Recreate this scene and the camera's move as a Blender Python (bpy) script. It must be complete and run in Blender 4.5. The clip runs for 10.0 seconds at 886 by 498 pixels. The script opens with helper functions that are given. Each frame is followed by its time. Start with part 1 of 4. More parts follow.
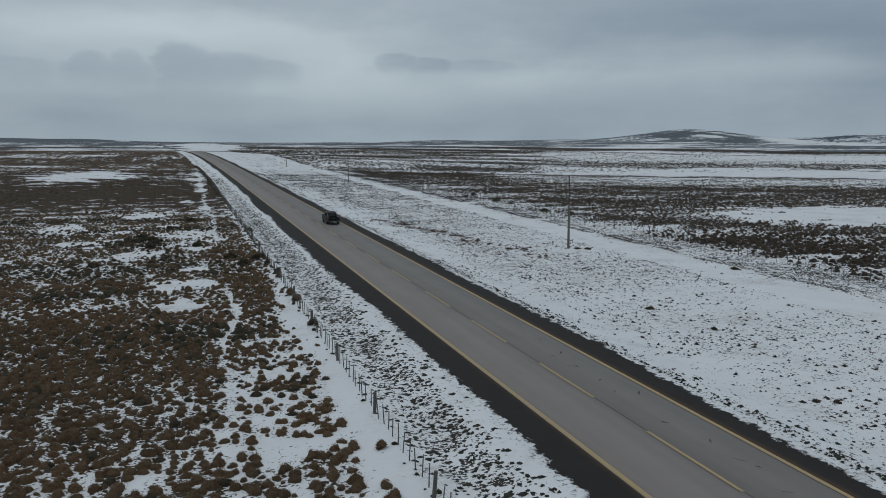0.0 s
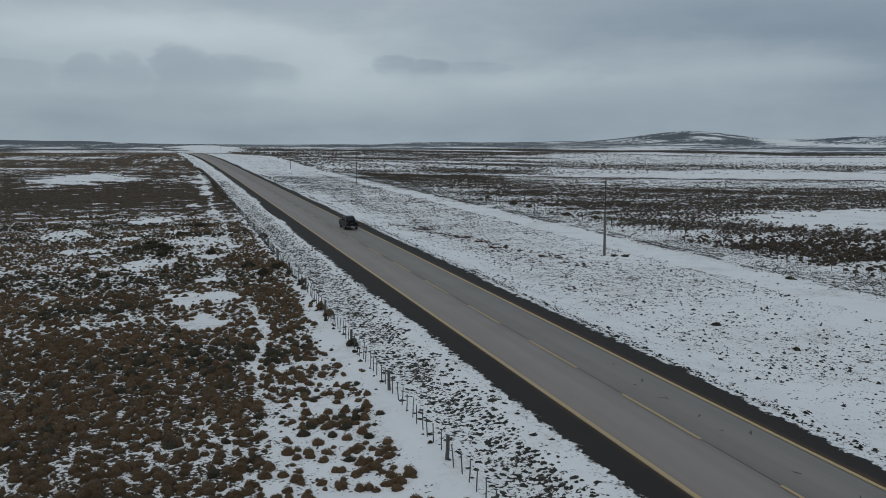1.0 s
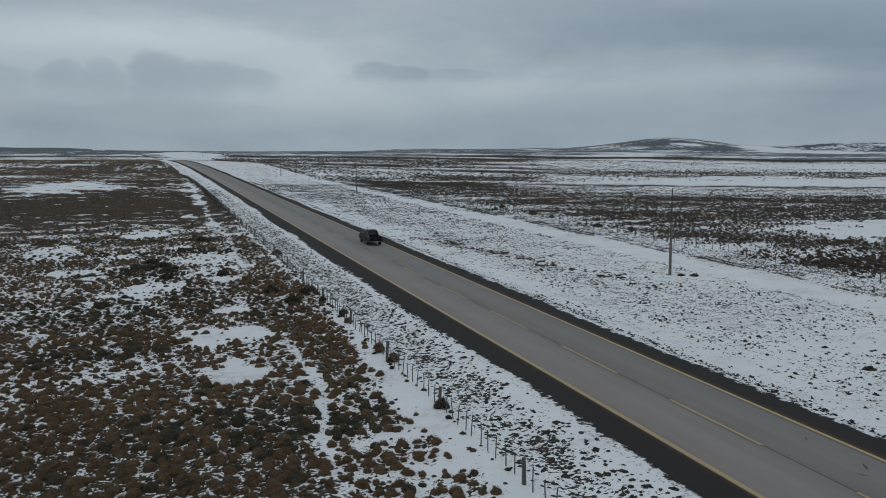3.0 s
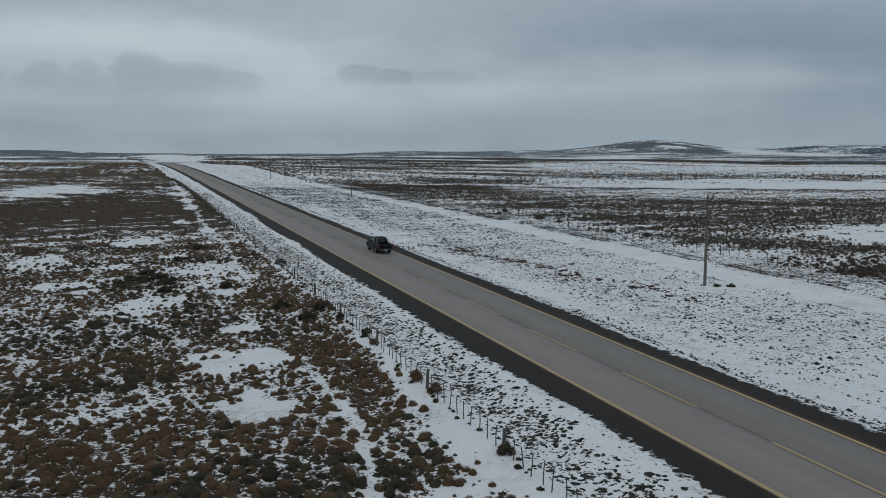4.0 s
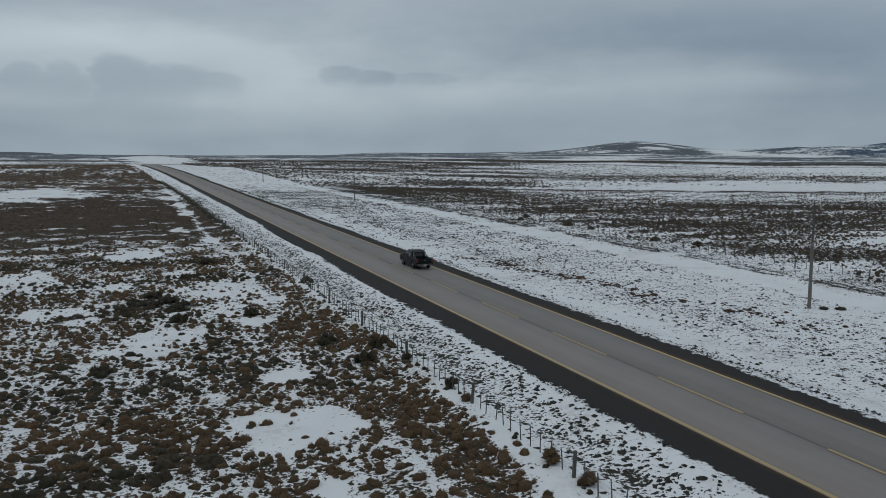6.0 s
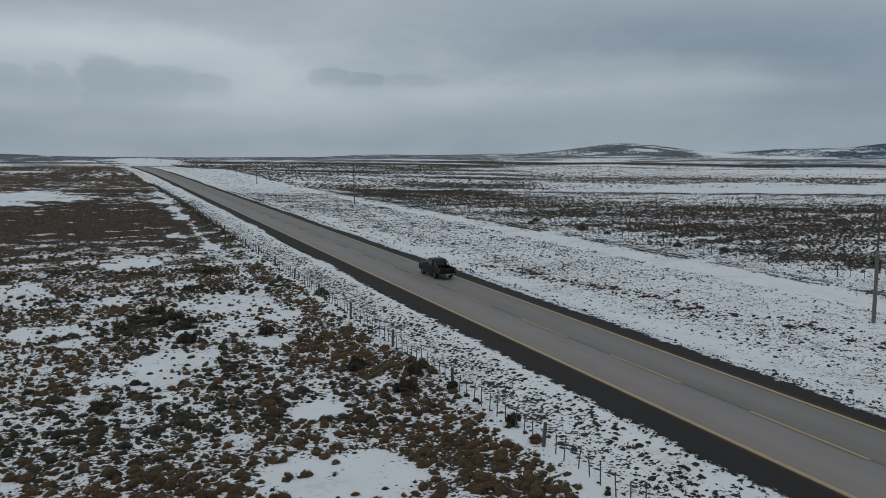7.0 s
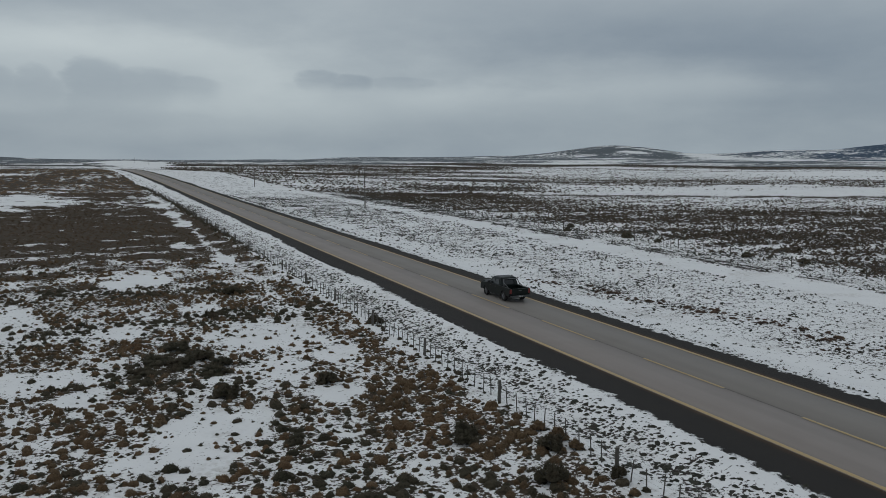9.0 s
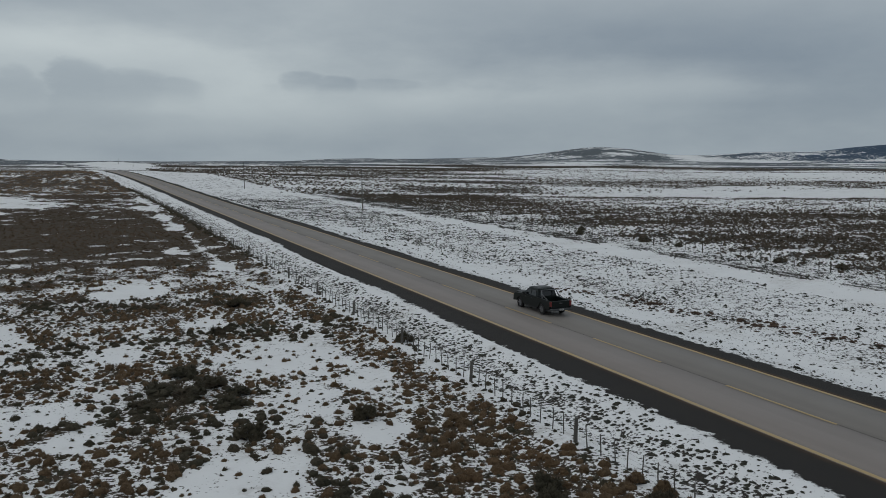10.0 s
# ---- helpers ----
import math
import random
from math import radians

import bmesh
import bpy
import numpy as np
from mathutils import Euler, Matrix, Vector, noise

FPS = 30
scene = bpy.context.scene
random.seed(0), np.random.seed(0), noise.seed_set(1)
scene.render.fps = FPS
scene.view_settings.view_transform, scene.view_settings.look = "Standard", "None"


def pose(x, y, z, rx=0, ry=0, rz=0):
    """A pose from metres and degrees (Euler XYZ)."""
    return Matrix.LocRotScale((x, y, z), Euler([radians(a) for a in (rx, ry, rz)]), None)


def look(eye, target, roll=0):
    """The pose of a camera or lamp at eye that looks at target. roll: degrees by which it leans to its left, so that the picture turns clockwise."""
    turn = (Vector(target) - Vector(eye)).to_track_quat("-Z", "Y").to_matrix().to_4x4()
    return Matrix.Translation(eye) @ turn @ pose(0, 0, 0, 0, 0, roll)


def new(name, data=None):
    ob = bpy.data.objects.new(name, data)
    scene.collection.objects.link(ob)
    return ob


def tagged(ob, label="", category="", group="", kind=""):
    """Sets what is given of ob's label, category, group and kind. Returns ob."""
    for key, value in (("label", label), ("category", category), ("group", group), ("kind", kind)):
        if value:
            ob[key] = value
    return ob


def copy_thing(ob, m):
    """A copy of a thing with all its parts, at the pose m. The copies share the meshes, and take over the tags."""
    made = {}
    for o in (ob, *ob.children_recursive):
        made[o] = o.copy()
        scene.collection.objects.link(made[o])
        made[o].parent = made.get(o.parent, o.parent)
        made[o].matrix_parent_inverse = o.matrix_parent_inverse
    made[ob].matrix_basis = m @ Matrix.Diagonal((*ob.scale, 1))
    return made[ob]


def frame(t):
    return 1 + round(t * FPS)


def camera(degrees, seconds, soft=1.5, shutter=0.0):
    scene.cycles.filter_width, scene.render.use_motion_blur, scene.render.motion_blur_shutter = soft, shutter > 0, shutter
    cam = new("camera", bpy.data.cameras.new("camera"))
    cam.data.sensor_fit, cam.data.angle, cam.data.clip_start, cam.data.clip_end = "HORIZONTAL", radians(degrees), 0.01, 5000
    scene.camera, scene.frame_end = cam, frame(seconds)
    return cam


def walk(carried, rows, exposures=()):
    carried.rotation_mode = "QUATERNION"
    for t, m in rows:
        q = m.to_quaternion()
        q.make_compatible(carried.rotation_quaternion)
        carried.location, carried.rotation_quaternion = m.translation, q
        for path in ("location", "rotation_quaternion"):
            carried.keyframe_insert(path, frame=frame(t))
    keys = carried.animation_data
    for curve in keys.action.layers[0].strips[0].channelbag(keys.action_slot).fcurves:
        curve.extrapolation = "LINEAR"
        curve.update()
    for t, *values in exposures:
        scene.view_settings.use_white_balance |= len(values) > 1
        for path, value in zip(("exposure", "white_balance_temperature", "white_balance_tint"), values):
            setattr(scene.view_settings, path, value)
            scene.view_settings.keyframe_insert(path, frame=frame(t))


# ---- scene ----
cam = camera(57.3, 10.0, soft=0.8)
METRES, EYE, TILT, LEAN, TURN = 64.17, 12.0, 0.0, 0.0, -18.1
ROWS = [
    (0.0, 0.0, 0.0, 0.0, 0.07, -7.9, -0.52),
    (0.5, -0.0263, 0.0424, -0.0015, -0.08, -7.84, -0.51),
    (1.0, -0.0517, 0.0848, -0.0027, -0.06, -7.77, -0.49),
    (1.5, -0.0768, 0.1273, -0.0037, -0.42, -7.7, -0.49),
    (2.0, -0.1011, 0.1698, -0.0051, -1.04, -7.58, -0.49),
    (2.5, -0.1246, 0.2129, -0.0064, -1.13, -7.41, -0.48),
    (4.0, -0.1938, 0.3436, -0.0089, -2.51, -7.11, -0.47),
    (4.5, -0.2162, 0.388, -0.0095, -2.82, -7.09, -0.46),
    (5.0, -0.2382, 0.4325, -0.0103, -3.07, -7.06, -0.45),
    (5.5, -0.2598, 0.477, -0.0107, -3.29, -7.05, -0.44),
    (7.0, -0.3225, 0.6119, -0.0133, -4.52, -6.86, -0.44),
    (7.5, -0.3425, 0.6583, -0.0146, -4.47, -6.79, -0.42),
    (8.0, -0.3623, 0.705, -0.016, -4.39, -6.71, -0.4),
    (8.5, -0.3827, 0.7516, -0.0171, -4.73, -6.7, -0.38),
    (9.0, -0.403, 0.7991, -0.019, -5.38, -6.69, -0.39),
    (9.5, -0.4232, 0.8466, -0.0213, -6.06, -6.64, -0.4),
    (10.0, -0.4422, 0.8951, -0.0232, -6.42, -6.57, -0.41),
]
walk(cam, [(t, pose(0, 0, EYE, TILT, LEAN, TURN) @ pose(METRES * x, METRES * y, METRES * z, 90 + pitch, roll, yaw)) for t, x, y, z, yaw, pitch, roll in ROWS],
     [(0.0, 0.0, 6470, 7), (5.5, 0.0, 6470, 7), (7.5, 0.0, 6600, 7.5), (10.0, 0.0, 6830, 8.5)])

# ---- light: an overcast winter day ----
scene.view_settings.exposure = 0.0
SUN_ELEV, SUN_AZ = radians(38), radians(-60)
world = bpy.data.worlds.new("overcast_sky")
scene.world = world
world.use_nodes = True
wn, wl = world.node_tree.nodes, world.node_tree.links
wn.clear()


def wmath(op, a, b=None, c=None):
    n = wn.new("ShaderNodeMath")
    n.operation = op
    for i, v in enumerate((a, b, c)):
        if v is None:
            continue
        if isinstance(v, (int, float)):
            n.inputs[i].default_value = v
        else:
            wl.new(v, n.inputs[i])
    return n.outputs[0]


def wmix(f, a, b):
    n = wn.new("ShaderNodeMix")
    n.data_type = "RGBA"
    n.clamp_factor = True
    for sock, v in ((n.inputs[0], f), (n.inputs[6], a), (n.inputs[7], b)):
        if isinstance(v, (tuple, float, int)):
            sock.default_value = (*v, 1) if isinstance(v, tuple) else v
        else:
            wl.new(v, sock)
    return n.outputs[2]


coord = wn.new("ShaderNodeTexCoord")
sep = wn.new("ShaderNodeSeparateXYZ")
wl.new(coord.outputs["Generated"], sep.inputs[0])
az = wmath("MULTIPLY", wmath("ARCTAN2", sep.outputs[0], sep.outputs[1]), 57.2958)
el = wmath("MULTIPLY", wmath("ARCSINE", sep.outputs[2]), 57.2958)


def cloud_noise(sx, sy, shift, detail, rough=0.55):
    cb = wn.new("ShaderNodeCombineXYZ")
    wl.new(wmath("MULTIPLY", az, sx), cb.inputs[0])
    wl.new(wmath("MULTIPLY", el, sy), cb.inputs[1])
    cb.inputs[2].default_value = shift
    nz = wn.new("ShaderNodeTexNoise")
    nz.inputs["Scale"].default_value = 1.0
    nz.inputs["Detail"].default_value = detail
    nz.inputs["Roughness"].default_value = rough
    wl.new(cb.outputs[0], nz.inputs["Vector"])
    return nz.outputs["Fac"]


n_big = cloud_noise(0.055, 0.17, 3.1, 3, 0.5)
n_mid = cloud_noise(0.10, 0.30, 8.7, 5, 0.55)
n_warp = cloud_noise(0.26, 0.62, 1.3, 5, 0.6)

# the deck: grey-blue at the horizon, lighter bank above it, brighter overhead
ramp = wn.new("ShaderNodeValToRGB")
wl.new(wmath("DIVIDE", wmath("ADD", el, 2.0), 92.0), ramp.inputs[0])
cr = ramp.color_ramp
STOPS = ((-2.0, (0.32, 0.385, 0.45)), (0.3, (0.380, 0.440, 0.520)), (1.2, (0.505, 0.560, 0.655)), (2.8, (0.83, 0.850, 0.985)),
         (4.8, (1.050, 1.065, 1.225)), (7.0, (1.065, 1.120, 1.320)), (9.5, (1.005, 1.085, 1.285)), (20.0, (0.44, 0.50, 0.57)), (90.0, (0.585, 0.62, 0.67)))
for k, (e_deg, c) in enumerate(STOPS):
    pos = (e_deg + 2.0) / 92.0
    stop = cr.elements[0] if k == 0 else cr.elements[1] if k == len(STOPS) - 1 else cr.elements.new(pos)
    stop.position, stop.color = pos, (*c, 1)
deck = ramp.outputs[0]

# cloud heaps with rounded heads and soft feet: azimuth, elevation, half width, height of the head, depth of the foot, weight
shade = wmath("MULTIPLY", wmath("SUBTRACT", n_big, 0.5), 0.26)
shade = wmath("ADD", shade, wmath("MULTIPLY", wmath("SUBTRACT", n_mid, 0.5), 0.30))
shade = wmath("ADD", shade, wmath("MULTIPLY", wmath("SUBTRACT", n_warp, 0.5), 0.20))
heap = None
for a0, e0, sa, up, down, wgt in ((-9.5, 4.2, 3.0, 0.5, 1.2, 0.22), (-5.2, 4.45, 1.5, 0.95, 1.2, 0.34), (-3.0, 4.45, 1.4, 1.15, 1.2, 0.31), (-4.0, 4.2, 3.6, 0.7, 1.0, 0.30),
                                  (0.7, 4.65, 2.3, 1.40, 1.4, 0.42), (3.6, 4.6, 3.0, 1.0, 1.2, 0.42), (6.1, 4.5, 2.6, 0.6, 0.9, 0.34),
                                  (14.9, 5.15, 1.7, 0.55, 0.6, 0.42), (17.0, 4.95, 1.9, 0.5, 0.5, 0.40), (20.8, 4.95, 2.6, 0.35, 0.35, 0.20)):
    da = wmath("DIVIDE", wmath("ADD", wmath("SUBTRACT", az, a0), wmath("MULTIPLY", wmath("SUBTRACT", n_warp, 0.5), 1.4)), sa)
    rise = wmath("SUBTRACT", el, e0)
    de = wmath("ADD", wmath("DIVIDE", wmath("MAXIMUM", rise, 0.0), up), wmath("DIVIDE", wmath("MINIMUM", rise, 0.0), down * 2.5))
    foot = wmath("DIVIDE", wmath("MINIMUM", wmath("ADD", rise, 0.2), 0.0), down)
    inside = wmath("SUBTRACT", 1.0, wmath("ADD", wmath("MULTIPLY", da, da), wmath("MULTIPLY", de, de)))
    inside = wmath("ADD", inside, wmath("MULTIPLY", wmath("SUBTRACT", n_warp, 0.5), 1.3))
    mask = wn.new("ShaderNodeMapRange")
    mask.interpolation_type = "SMOOTHSTEP"
    wl.new(inside, mask.inputs[0])
    mask.inputs[1].default_value, mask.inputs[2].default_value = -0.16, 0.70
    one = wmath("MULTIPLY", wmath("MULTIPLY", mask.outputs[0], wmath("EXPONENT", wmath("MULTIPLY", wmath("MULTIPLY", foot, foot), -1.0))), wgt * 0.86)
    heap = one if heap is None else wmath("SMOOTH_MAX", heap, one, 0.08)
shade = wmath("ADD", shade, heap)
# wide darker and lighter reaches: azimuth, elevation, half widths, weight
for a0, e0, sa, se, wgt in ((38.0, 8.0, 17.0, 2.1, 0.36), (37.0, 6.6, 13.0, 0.8, 0.12), (50.0, 3.5, 11.0, 3.5, 0.24), (12.0, 3.4, 7.0, 1.6, -0.36), (23.0, 3.7, 5.0, 1.2, -0.20), (-8.0, 0.9, 5.0, 1.1, 0.20), (4.0, 2.3, 9.0, 0.5, 0.10), (-6.0, 2.0, 6.0, 0.5, 0.10), (30.0, 4.2, 7.0, 0.6, -0.10), (27.0, 2.2, 12.0, 0.8, 0.07), (52.0, 6.5, 6.0, 3.0, 0.10), (10.0, 0.8, 30.0, 0.8, 0.12), (1.0, 6.9, 14.0, 1.3, -0.48), (-2.0, 5.6, 18.0, 3.8, -0.26), (10.5, 5.3, 2.8, 1.3, -0.26),
                            (24.0, 4.3, 6.0, 0.9, -0.14), (41.0, 4.4, 8.0, 0.7, -0.16), (-3.0, 9.8, 8.0, 1.4, 0.14)):
    da = wmath("DIVIDE", wmath("ADD", wmath("SUBTRACT", az, a0), wmath("MULTIPLY", wmath("SUBTRACT", n_mid, 0.5), 12.0)), sa)
    de = wmath("DIVIDE", wmath("ADD", wmath("SUBTRACT", el, e0), wmath("MULTIPLY", wmath("SUBTRACT", n_mid, 0.5), 2.2)), se)
    r2 = wmath("ADD", wmath("MULTIPLY", da, da), wmath("MULTIPLY", de, de))
    shade = wmath("ADD", shade, wmath("MULTIPLY", wmath("EXPONENT", wmath("MULTIPLY", r2, -1.0)), wgt))
# thick cloud is bluer, thin cloud paler
tint = wn.new("ShaderNodeCombineXYZ")
for i, k in enumerate((0.70, 0.62, 0.50)):
    wl.new(wmath("MAXIMUM", wmath("SUBTRACT", 1.0, wmath("MULTIPLY", shade, k)), 0.35), tint.inputs[i])
cloudy = wn.new("ShaderNodeVectorMath")
cloudy.operation = "MULTIPLY"
wl.new(deck, cloudy.inputs[0])
wl.new(tint.outputs[0], cloudy.inputs[1])
sky = wn.new("ShaderNodeTexSky")
sky.sky_type = "NISHITA"
sky.sun_disc = False
sky.sun_elevation, sky.sun_rotation = SUN_ELEV, SUN_AZ
skyd = wn.new("ShaderNodeVectorMath")
skyd.operation = "SCALE"
wl.new(sky.outputs[0], skyd.inputs[0])
skyd.inputs["Scale"].default_value = 0.05
bg = wn.new("ShaderNodeBackground")
wl.new(wmix(0.94, skyd.outputs[0], cloudy.outputs[0]), bg.inputs[0])
bg.inputs[1].default_value = 1.0
wo = wn.new("ShaderNodeOutputWorld")
wl.new(bg.outputs[0], wo.inputs[0])

sun_data = bpy.data.lights.new("sun", "SUN")
sun_data.energy, sun_data.angle, sun_data.color = 0.25, radians(40), (1.0, 0.97, 0.93)
sun = new("sun", sun_data)
sun.matrix_world = look((math.sin(SUN_AZ) * math.cos(SUN_ELEV) * 100, math.cos(SUN_AZ) * math.cos(SUN_ELEV) * 100, math.sin(SUN_ELEV) * 100), (0, 0, 0))


# ---- materials ----
class Mat:
    """A small node-material builder."""

    def __init__(self, name):
        self.m = bpy.data.materials.new(name)
        self.m.use_nodes = True
        self.n, self.l = self.m.node_tree.nodes, self.m.node_tree.links
        self.bsdf = self.n["Principled BSDF"]
        tc = self.n.new("ShaderNodeTexCoord")
        self.obj = tc.outputs["Object"]
        g = self.n.new("ShaderNodeNewGeometry")
        self.pos, self.island = g.outputs["Position"], g.outputs["Random Per Island"]

    def put(self, sock, v):
        if isinstance(v, tuple):
            sock.default_value = (*v, 1) if len(v) == 3 and len(sock.default_value) == 4 else v
        elif isinstance(v, (int, float)):
            sock.default_value = v
        else:
            self.l.new(v, sock)

    def math(self, op, a, b=0.0, c=0.0, clamp=False):
        n = self.n.new("ShaderNodeMath")
        n.operation, n.use_clamp = op, clamp
        for i, v in enumerate((a, b, c)):
            self.put(n.inputs[i], v)
        return n.outputs[0]

    def noise(self, scale, detail=3, rough=0.55, vec=None, stretch=None, shift=0.0):
        v = vec or self.pos
        if stretch or shift:
            mp = self.n.new("ShaderNodeMapping")
            self.l.new(v, mp.inputs[0])
            mp.inputs[3].default_value = stretch or (1, 1, 1)
            mp.inputs[1].default_value = (shift, shift * 1.7, 0)
            v = mp.outputs[0]
        n = self.n.new("ShaderNodeTexNoise")
        n.inputs["Scale"].default_value, n.inputs["Detail"].default_value, n.inputs["Roughness"].default_value = scale, detail, rough
        self.l.new(v, n.inputs["Vector"])
        return n.outputs["Fac"]

    def step(self, v, lo, hi):
        n = self.n.new("ShaderNodeMapRange")
        n.interpolation_type = "SMOOTHSTEP"
        for i, x in enumerate((v, lo, hi, 0.0, 1.0)):
            self.put(n.inputs[i], x)
        return n.outputs[0]

    def mix(self, f, a, b):
        n = self.n.new("ShaderNodeMix")
        n.data_type = "RGBA"
        n.clamp_factor = True
        self.put(n.inputs[0], f), self.put(n.inputs[6], a), self.put(n.inputs[7], b)
        return n.outputs[2]

    def attr(self, name):
        n = self.n.new("ShaderNodeAttribute")
        n.attribute_name = name
        return n.outputs["Fac"]

    def rand(self):
        return self.n.new("ShaderNodeObjectInfo").outputs["Random"]

    def out(self, color, rough=0.8, metal=0.0, bump=None, bump_d=0.02, bump_s=0.5, **more):
        self.put(self.bsdf.inputs["Base Color"], color)
        self.put(self.bsdf.inputs["Roughness"], rough)
        self.put(self.bsdf.inputs["Metallic"], metal)
        for k, v in more.items():
            self.put(self.bsdf.inputs[k.replace("_", " ")], v)
        if bump is not None:
            b = self.n.new("ShaderNodeBump")
            b.inputs["Strength"].default_value, b.inputs["Distance"].default_value = bump_s, bump_d
            self.put(b.inputs["Height"], bump)
            self.l.new(b.outputs[0], self.bsdf.inputs["Normal"])
        return self.m


SNOW_A, SNOW_B = (0.815, 0.823, 0.828), (0.70, 0.709, 0.720)


def snow_colour(m):
    c = m.mix(m.noise(0.35, 4), SNOW_A, SNOW_B)
    thin = m.math("MULTIPLY", m.step(m.noise(0.16, 5, 0.62, shift=7.0), 0.50, 0.68), m.step(m.noise(2.6, 4, 0.7, shift=1.0), 0.40, 0.62))
    return m.mix(m.math("MULTIPLY", thin, 0.55), c, (0.36, 0.335, 0.305))


def ground_material():
    m = Mat("snowy_steppe")
    cover = m.attr("cover")
    grain = m.attr("grain")
    coarse, remote = m.attr("coarse"), m.attr("remote")
    fine = m.noise(5.6, 3, 0.62)
    mid = m.noise(1.1, 4, 0.6, shift=5.0)
    wide = m.noise(0.55, 5, 0.72, shift=2.0)
    vast = m.noise(0.055, 7, 0.72, shift=9.0)
    nn = m.math("ADD", m.math("MULTIPLY_ADD", fine, 1.25, -0.625), m.math("MULTIPLY_ADD", mid, 0.75, -0.375))
    n2 = m.math("MULTIPLY_ADD", wide, 1.7, -0.85)
    n3 = m.math("MULTIPLY_ADD", vast, 1.9, -0.95)
    near_w = m.math("SUBTRACT", 1.0, m.math("MULTIPLY", coarse, 0.7))
    nn = m.math("MULTIPLY", nn, near_w)
    nn = m.math("ADD", nn, m.math("MULTIPLY", m.math("MULTIPLY", n2, coarse), m.math("SUBTRACT", 1.0, remote)))
    nn = m.math("ADD", nn, m.math("ADD", m.math("MULTIPLY", n3, remote), 0.5))
    v = m.math("ADD", nn, m.math("MULTIPLY", m.math("SUBTRACT", cover, 0.5), 0.62))
    veg = m.step(v, 0.47, 0.55)
    soil = m.mix(m.noise(0.22, 4), (0.056, 0.038, 0.024), (0.040, 0.033, 0.022))
    soil = m.mix(m.step(m.noise(6.0, 4), 0.42, 0.7), soil, (0.072, 0.051, 0.034))
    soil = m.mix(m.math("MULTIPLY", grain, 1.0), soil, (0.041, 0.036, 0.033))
    # aerial haze mixed into the far soil colour, bluest on the mountains
    soil = m.mix(remote, soil, m.mix(m.attr("peak_haze"), (0.100, 0.115, 0.128), (0.042, 0.072, 0.114)))
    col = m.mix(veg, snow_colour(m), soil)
    h = m.math("ADD", m.math("MULTIPLY", fine, 0.6), m.math("MULTIPLY", mid, 1.0))
    return m.out(col, m.math("ADD", 0.62, m.math("MULTIPLY", veg, 0.3)), bump=h, bump_d=0.10, bump_s=0.7, Specular_IOR_Level=m.math("SUBTRACT", 0.32, m.math("MULTIPLY", veg, 0.12)))


def shoulder_material():
    m = Mat("gravel_shoulder")
    across = m.attr("across")
    edge = m.attr("edge")
    jag = m.math("ADD", m.math("MULTIPLY", m.math("SUBTRACT", m.noise(1.3, 6, 0.72), 0.5), 1.9),
                 m.math("MULTIPLY", m.math("SUBTRACT", m.noise(0.16, 3), 0.5), 1.1))
    d = m.math("ADD", m.math("SUBTRACT", across, edge), jag)
    snow = m.step(d, -0.06, 0.10)
    spots = m.step(m.noise(5.5, 5, 0.70), 0.56, 0.64)
    snow = m.math("MULTIPLY", snow, m.math("SUBTRACT", 1.0, m.math("MULTIPLY", spots, 0.8)))
    stone = m.noise(38.0, 3, 0.7)
    g = m.mix(stone, (0.009, 0.009, 0.010), (0.028, 0.027, 0.026))
    g = m.mix(m.noise(0.6, 4), g, (0.030, 0.026, 0.023))
    rust = m.math("MULTIPLY", m.math("SUBTRACT", 1.0, m.step(m.math("ADD", across, m.math("MULTIPLY", m.noise(0.8, 4), 0.3)), 3.52, 3.98)), 0.75)
    g = m.mix(rust, g, (0.085, 0.052, 0.030))
    col = m.mix(snow, g, snow_colour(m))
    h = m.math("ADD", m.math("MULTIPLY", stone, 0.25), m.math("MULTIPLY", snow, 1.0))
    return m.out(col, 0.85, bump=h, bump_d=0.035, bump_s=0.8, Specular_IOR_Level=0.2)


def concrete_material(name, a, b):
    m = Mat(name)
    streak = m.noise(0.5, 4, 0.6, stretch=(2.2, 0.12, 1))
    blot = m.noise(0.28, 5, 0.6)
    c = m.mix(streak, a, b)
    c = m.mix(m.math("MULTIPLY", m.step(blot, 0.45, 0.75), 0.35), c, tuple(x * 0.78 for x in a))
    c = m.mix(m.math("MULTIPLY", m.noise(24.0, 2, 0.7), 0.35), c, tuple(x * 1.25 for x in b))
    off = m.math("ABSOLUTE", m.math("SUBTRACT", m.attr("across"), 1.75))
    soft = m.math("ADD", off, m.math("MULTIPLY", m.math("SUBTRACT", m.noise(0.35, 4, 0.6, stretch=(2.0, 0.25, 1), shift=4.0), 0.5), 1.2))
    grime = m.math("MULTIPLY", m.step(soft, 0.95, 1.85), 0.28)
    c = m.mix(grime, c, tuple(x * 0.45 for x in b))
    track = m.math("MULTIPLY", m.math("SUBTRACT", 1.0, m.step(m.math("ABSOLUTE", m.math("SUBTRACT", off, 0.8)), 0.1, 0.5)), m.math("MULTIPLY", m.noise(0.2, 3, stretch=(1, 0.15, 1)), 0.28))
    c = m.mix(track, c, tuple(x * 0.62 for x in b))
    return m.out(c, m.math("ADD", 0.55, m.math("MULTIPLY", blot, 0.25)), bump=m.noise(60.0, 2), bump_d=0.004, bump_s=0.4)


def paint_material():
    m = Mat("yellow_road_paint")
    worn = m.step(m.noise(5.0, 5, 0.7), 0.50, 0.72)
    c = m.mix(m.noise(0.5, 3), (0.44, 0.305, 0.125), (0.38, 0.285, 0.155))
    return m.out(m.mix(m.math("MULTIPLY", worn, 0.7), c, (0.26, 0.23, 0.18)), 0.6)


